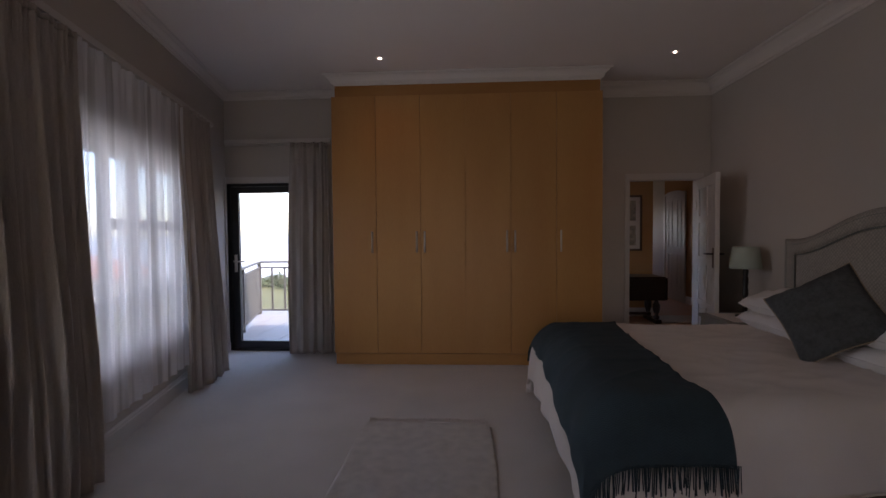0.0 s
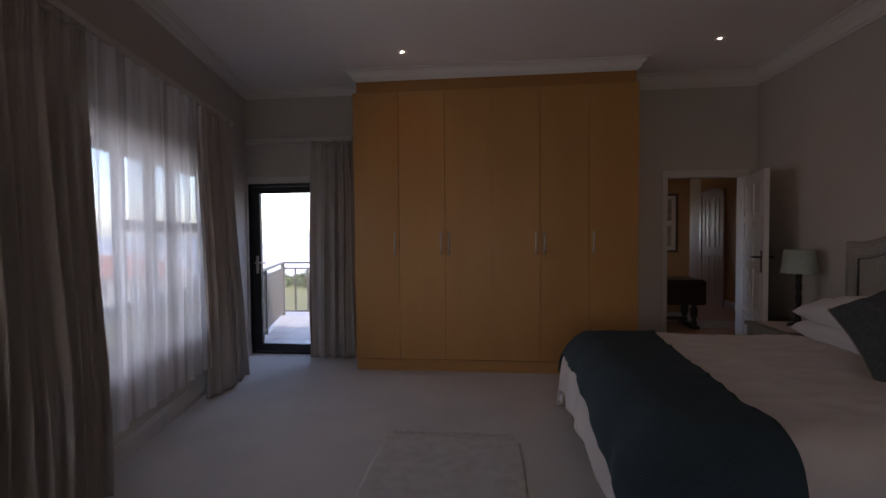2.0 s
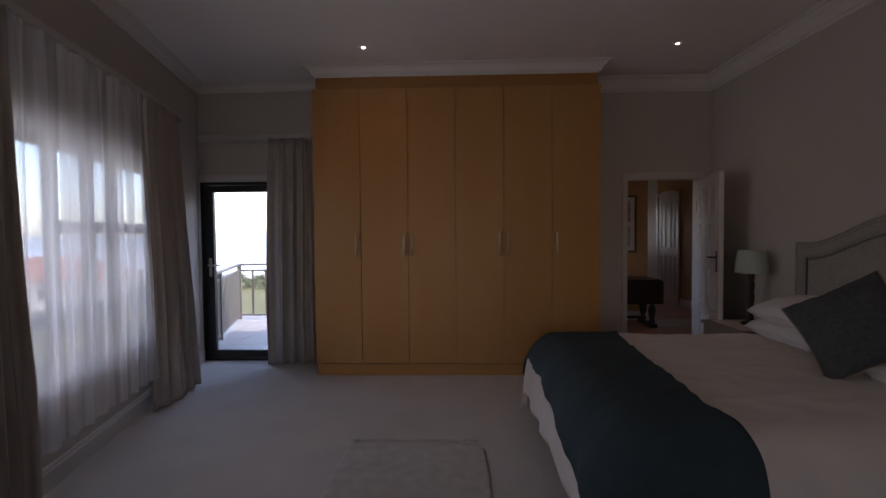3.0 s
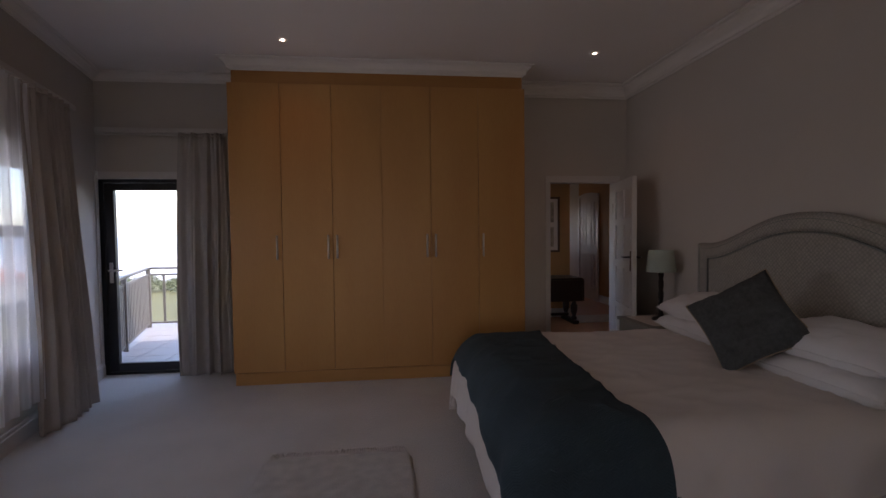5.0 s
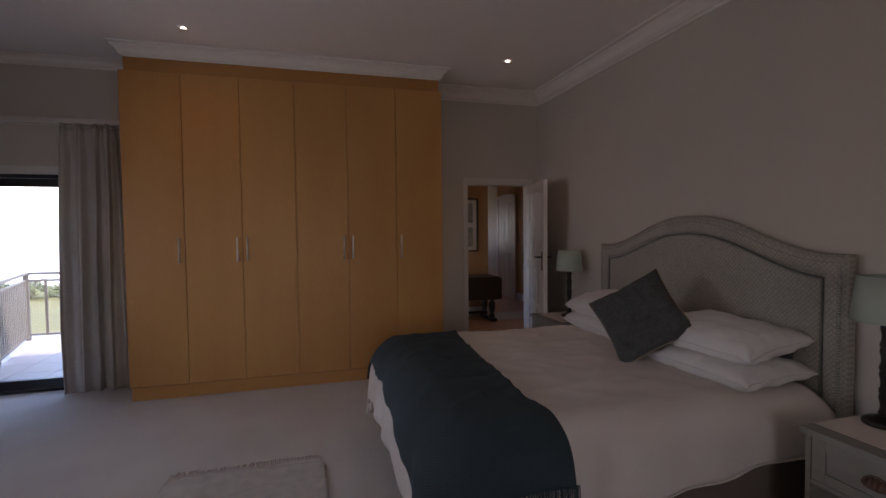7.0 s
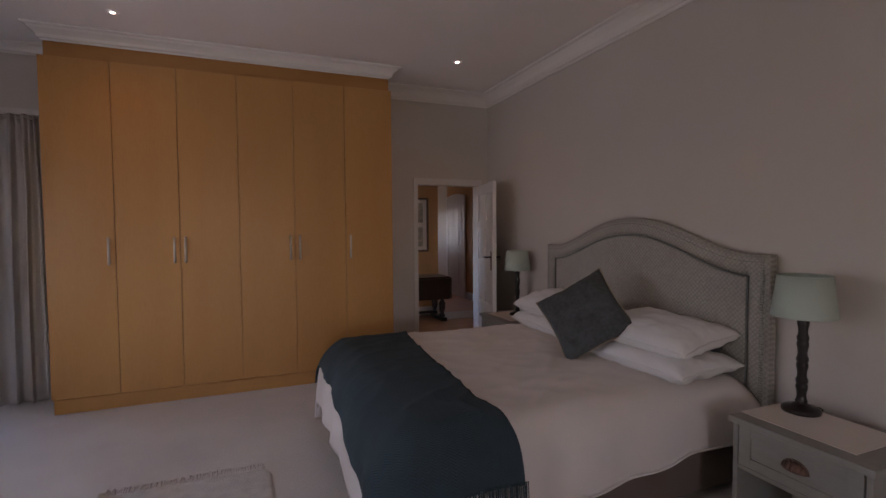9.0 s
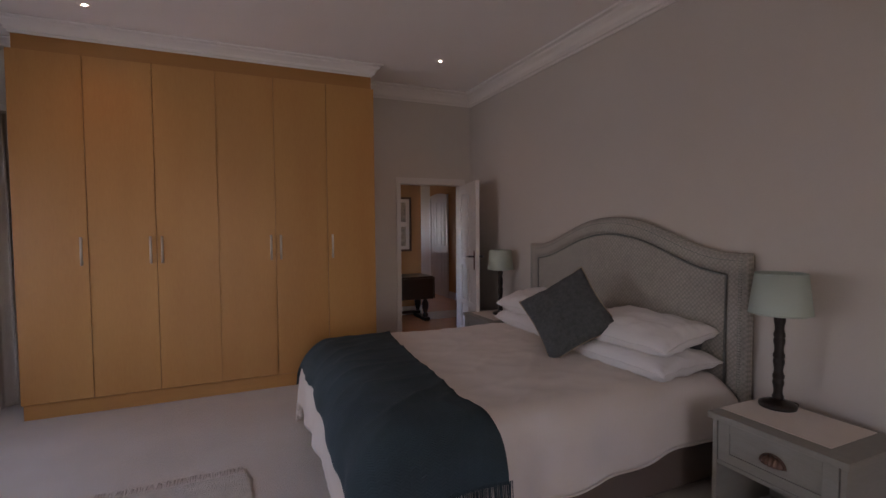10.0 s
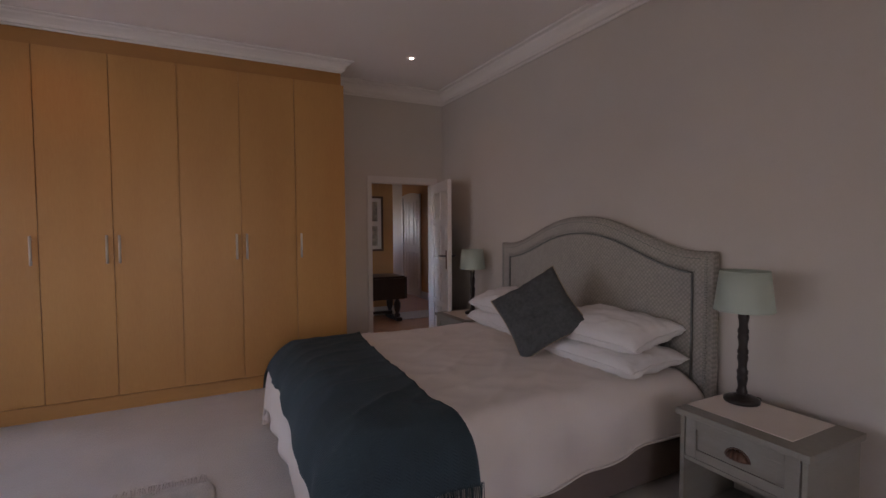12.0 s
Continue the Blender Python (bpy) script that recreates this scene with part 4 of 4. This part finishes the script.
structure("wall_hall_east", wall_blocks(bmesh.new(), "y", NORTH + THICK, 10.48, HALL_E, HALL_E + 0.2, -0.12, HALL_TOP, []), M_HALL, "ochre painted hall wall with a white door", "wall")
structure("wall_hall_far", wall_blocks(bmesh.new(), "y", 10.48, HALL_END, HALL_E, HALL_E + 0.2, -0.12, HALL_TOP, []), M_WALL, "pale greige painted passage wall beyond the double door", "wall")
structure("wall_hall_south", wall_blocks(bmesh.new(), "x", EAST + 0.2, HALL_E, NORTH + 0.02, NORTH + THICK, -0.12, HALL_TOP, []), M_HALL, "ochre painted hall wall", "wall")
# out of view; the hole is added only to let daylight into the hall
structure("wall_hall_west", wall_blocks(bmesh.new(), "y", NORTH + THICK, HALL_N + 0.15, HALL_W - 0.2, HALL_W, -0.12, HALL_TOP, [(6.3, 7.5, 0.9, 2.1)]), M_HALL, "ochre painted hall wall", "wall")
# unseen opening added in the end wall to hold the passage fill
structure("wall_hall_end", wall_blocks(bmesh.new(), "x", 3.16, HALL_E + 0.2, HALL_END, HALL_END + 0.2, -0.12, HALL_TOP, [(3.65, 4.15, 1.15, 1.95)]), M_CEIL, "white painted wall at the passage's end", "wall")
bm = bmesh.new()
moulding(bm, (HALL_E, HALL_END), (HALL_E, 10.48), (-1, 0), bp_)
moulding(bm, (HALL_E, 9.42), (HALL_E, NORTH + THICK), (-1, 0), bp_)
moulding(bm, (HALL_W, HALL_N), (3.31, HALL_N), (0, -1), bp_)
structure("baseboard", bm, M_TRIM, "white skirting board in the hall", "skirting board")


def white_hall_door():
    d = tagged(new("door_3"), "white panelled double door, closed, in the hall", "door", kind="structure")
    d.matrix_basis = pose(HALL_E, 9.45, -0.004)
    w, h = 1.02, 2.2
    for y in (0, w - 0.09):
        part("architrave", block(-0.03, -0.001, y, y + 0.09, 0, h, 0.004), M_TRIM, d)
    bm = bmesh.new()

    def arch(u, v):
        a = math.pi * u
        r0 = (w / 2, 0.10) if v > 0.5 else (w / 2 - 0.09, 0.04)
        return Vector((-0.03, w / 2 - r0[0] * math.cos(a), h - 0.06 + r0[1] * math.sin(a)))
    sheet(bm, 24, 1, arch)
    part("arch", bm, M_TRIM, d)
    for k in range(2):
        y0 = 0.092 + k * (w / 2 - 0.09)
        y1 = y0 + w / 2 - 0.094
        leaf = part("leaf", block(-0.016, -0.002, y0, y1, 0.005, h, 0.003), M_TRIM, d)
        for z0, z1 in ((0.2, 0.95), (1.1, 2.05)):
            for q in (0, 1):
                a = y0 + 0.08 + q * (y1 - y0 - 0.08) / 2
                part("panel", block(-0.026, -0.0165, a, a + (y1 - y0 - 0.24) / 2, z0, z1, 0.008), M_TRIM, leaf)
    return d


white_hall_door()


def gateleg_table():
    t = thing("drop_leaf_table", pose(2.9, 7.62, -0.004), "dark oak drop-leaf table with leaf folded down against the hall wall", "table")
    part("tabletop", block(-0.5, 0.36, -0.27, 0.27, 0.695, 0.72, 0.006), M_OAK_DARK, t)
    part("leaf", block(0.372, 0.394, -0.26, 0.26, 0.36, 0.7, 0.006, None), M_OAK_DARK, t, "folded-down leaf")
    part("leaf", block(-0.48, 0.35, -0.292, -0.272, 0.36, 0.69, 0.006), M_OAK_DARK, t, "folded-down leaf")
    part("frame", block(-0.42, 0.3, -0.2, 0.2, 0.59, 0.694, 0.004), M_OAK_DARK, t)
    leg = [(0.028, 0.06), (0.03, 0.1), (0.018, 0.12), (0.034, 0.2), (0.036, 0.28), (0.02, 0.33), (0.02, 0.36), (0.034, 0.45), (0.03, 0.52), (0.018, 0.55), (0.03, 0.58), (0.03, 0.59)]
    for x in (-0.36, 0.26):
        for y in (-0.17, 0.17):
            part("leg", lathe(bmesh.new(), [(k * 1.55, z) for k, z in leg], 16, pose(x, y, 0)), M_OAK_DARK, t, smooth=True)
        bm = block(x - 0.045, x + 0.045, -0.27, 0.27, 0.0, 0.06, 0.012)
        part("foot", bm, M_OAK_DARK, t)
    part("stretcher", block(-0.33, 0.23, -0.03, 0.03, 0.1, 0.14, 0.006), M_OAK_DARK, t)
    return t


gateleg_table()


def picture(m):
    t = thing("framed_picture", m, "tall wooden frame with two faded prints on the hall wall", "picture")
    w, h, f = 0.5, 0.92, 0.035
    for a, b, c, d in ((0, w, 0, f), (0, w, h - f, h), (0, f, f, h - f), (w - f, w, f, h - f)):
        part("frame", block(a, b, -0.025, -0.001, c, d, 0.004), M_FRAME, t)
    part("mount", block(f, w - f, -0.008, -0.001, f, h - f), M_PAPER, t)
    for z in (0.09, 0.5):
        part("print", block(0.1, w - 0.1, -0.011, -0.0085, z, z + 0.33), M_PRINT, t)
    return t


picture(pose(2.63, HALL_N, 1.09))
tagged(link("hall_rug", block(3.25, 4.35, 7.45, 8.05, -0.004, 0.006, 0.004), M_HALL_RUG), "pale woven runner on the hall floor", "rug")


# ---- balcony ----
structure("balcony_slab", block(-4.0, 2.6, NORTH + THICK, 8.62, -0.32, -0.045), M_PLASTER, "pale plastered balcony slab", "balcony")
structure("balcony_slab", block(-4.6, -2.9, 2.5, NORTH + THICK, -0.32, -0.046), M_PLASTER, "pale plastered balcony slab", "balcony")


def railing():
    t = thing("balcony_railing", pose(0, 0, -0.03), "dark brown painted metal balcony railing with upright slats", "railing")
    corner, back, right = Vector((-3.53, 8.36, 0)), Vector((-2.72, 5.62, 0)), Vector((2.3, 8.36, 0))
    for a, b, gap, posts, wide in ((back, corner, 0.095, (0.42, 1.0), 0.058), (corner, right, 0.23, (0.38, 0.75, 1.0), 0.034)):
        way = b - a
        n, ang = way.length, math.degrees(math.atan2(way.y, way.x))
        m = Matrix.Translation(a) @ pose(0, 0, 0, 0, 0, ang)
        part("handrail", block(0, n, -0.032, 0.032, 0.93, 0.965, 0.008, m), M_RAILING, t)
        part("rail", block(0, n, -0.015, 0.015, 0.83, 0.86, 0.003, m), M_RAILING, t)
        part("rail", block(0, n, -0.015, 0.015, 0.06, 0.09, 0.003, m), M_RAILING, t)
        for k in posts:
            part("post", block(n * k - 0.03, n * k + 0.03, -0.03, 0.03, -0.015, 0.93, 0.004, m), M_RAILING, t)
        count = int(n / gap)
        for i in range(1, count):
            x = i * n / count
            part("slat", block(x - wide / 2, x + wide / 2, -0.008, 0.008, 0.0905, 0.8295, 0.0, m), M_RAILING, t)
    return t


railing()

# ---- ground, sea and what stands there ----
G = -6.0
structure("ground", block(-400, 400, -300, 78, G - 1, G), M_LAWN, "dry yellow-green lawn running down to the shore", "lawn")
structure("beach", block(-900, 900, 78, 250, G - 1.6, G - 0.9), M_SAND, "wide pale wet sand beach with surf", "beach")
structure("water", block(-5000, 5000, 240, 6000, G - 2, G - 1.2), M_SEA, "pale grey-blue sea reaching the horizon", "sea")


def bush(x, y, r, h, seed):
    """A low coastal bush: forked stems and a crown of many small leaf clumps."""
    rnd = random.Random(seed)
    t = thing("bush", pose(x, y, G), "low dense green coastal bush at the lawn's edge", "bush", "coastal bushes")
    bm = bmesh.new()
    tips = []
    for k in range(7):
        a = rnd.uniform(0, 2 * math.pi)
        tip = Vector((math.cos(a) * r * rnd.uniform(0.2, 0.7), math.sin(a) * r * rnd.uniform(0.2, 0.7), h * rnd.uniform(0.45, 0.8)))
        tube(bm, [(0.1 * math.cos(a), 0.1 * math.sin(a), 0), tip * 0.5 + Vector((0, 0, 0.1)), tip], 0.05, 5)
        tips.append(tip)
    part("trunk", bm, M_BARK, t)
    verts, faces = [], []
    for k in range(1600):
        a, q = rnd.uniform(0, 2 * math.pi), math.sqrt(rnd.random())
        lump = 0.75 + 0.4 * noise.noise(Vector((math.cos(a) * 1.7, math.sin(a) * 1.7, seed)))
        rr = r * q * lump
        top = h * (1 - 0.75 * q ** 2.2) * (0.8 + 0.35 * noise.noise(Vector((rr * math.cos(a), rr * math.sin(a), seed * 3.1)) * 0.9))
        p = Vector((rr * math.cos(a), rr * math.sin(a), top * rnd.uniform(0.3, 1.0) ** 0.5))
        s = rnd.uniform(0.08, 0.2)
        d1, d2 = Vector((rnd.gauss(0, 1), rnd.gauss(0, 1), rnd.gauss(0, 0.6))).normalized() * s, Vector((rnd.gauss(0, 1), rnd.gauss(0, 1), rnd.gauss(0, 1))).normalized() * s * 0.6
        i = len(verts)
        verts += [p - d1, p + d2, p + d1, p - d2]
        faces.append((i, i + 1, i + 2, i + 3))
    mesh = bpy.data.meshes.new("crown")
    mesh.from_pydata(verts, [], faces)
    mesh.materials.append(M_LEAF)
    ob = new("crown", mesh)
    ob.parent = t
    return t


rnd = random.Random(4)
for i in range(26):
    bush(-62 + i * 2.9 + rnd.uniform(-1, 1), 66 + rnd.uniform(-5, 5), rnd.uniform(2.2, 3.8), rnd.uniform(1.6, 2.8) + (1.2 if i % 5 == 1 else 0), 20 + i)


def far_house(x, y, w, d, h, turn_, label):
    t = thing("house", pose(x, y, G, 0, 0, turn_), label, "house", "neighbouring houses")
    wall = part("wall", block(-w / 2, w / 2, -d / 2, d / 2, 0, h), M_PLASTER, t)
    bm = bmesh.new()
    o = 0.5
    p = [bm.verts.new(q) for q in ((-w / 2 - o, -d / 2 - o, h), (w / 2 + o, -d / 2 - o, h), (w / 2 + o, d / 2 + o, h), (-w / 2 - o, d / 2 + o, h), (-w / 2 + d / 2, 0, h + d * 0.28), (w / 2 - d / 2, 0, h + d * 0.28))]
    for f in ((0, 1, 5, 4), (1, 2, 5), (2, 3, 4, 5), (3, 0, 4), (3, 2, 1, 0)):
        bm.faces.new([p[i] for i in f])
    part("roof", bm, M_ROOF, t, "hipped terracotta tiled roof")
    for k in range(4):
        for side in (-1, 1):
            a = -w / 2 + w * (k + 0.5) / 4
            win = part("window", block(a - 0.6, a + 0.6, side * d / 2 - 0.03, side * d / 2 + 0.03, 1.0, 2.3), M_TRIM, t)
            part("pane", block(a - 0.52, a + 0.52, side * d / 2 - 0.036, side * d / 2 + 0.036, 1.08, 2.22), M_ALU, win)
    return t


HOUSE = "plastered neighbouring house with a terracotta tiled roof"
for x, y, turn_ in ((-40, 26, 20), (-44, 50, 10), (-64, 36, -15)):
    far_house(x, y, 14, 8, 3.0, turn_, HOUSE)


# ---- balcony floor tiles ----
slab = tagged(new("balcony_floor"), "pale grey square ceramic balcony tiles with narrow joints", "tiles", kind="structure")
slab.matrix_basis = pose(0, 0, -0.045)
tile_mesh = bpy.data.meshes.new("tile")
bm = block(-0.196, 0.196, -0.196, 0.196, 0, 0.012, 0.003)
bm.to_mesh(tile_mesh)
bm.free()
tile_mesh.materials.append(M_BALC_TILE)
for i in range(9):
    for j in range(8):
        ob = new("tile", tile_mesh)
        ob.parent = slab
        ob.matrix_basis = pose(-3.75 + i * 0.4, NORTH + 0.33 + j * 0.4, 0)
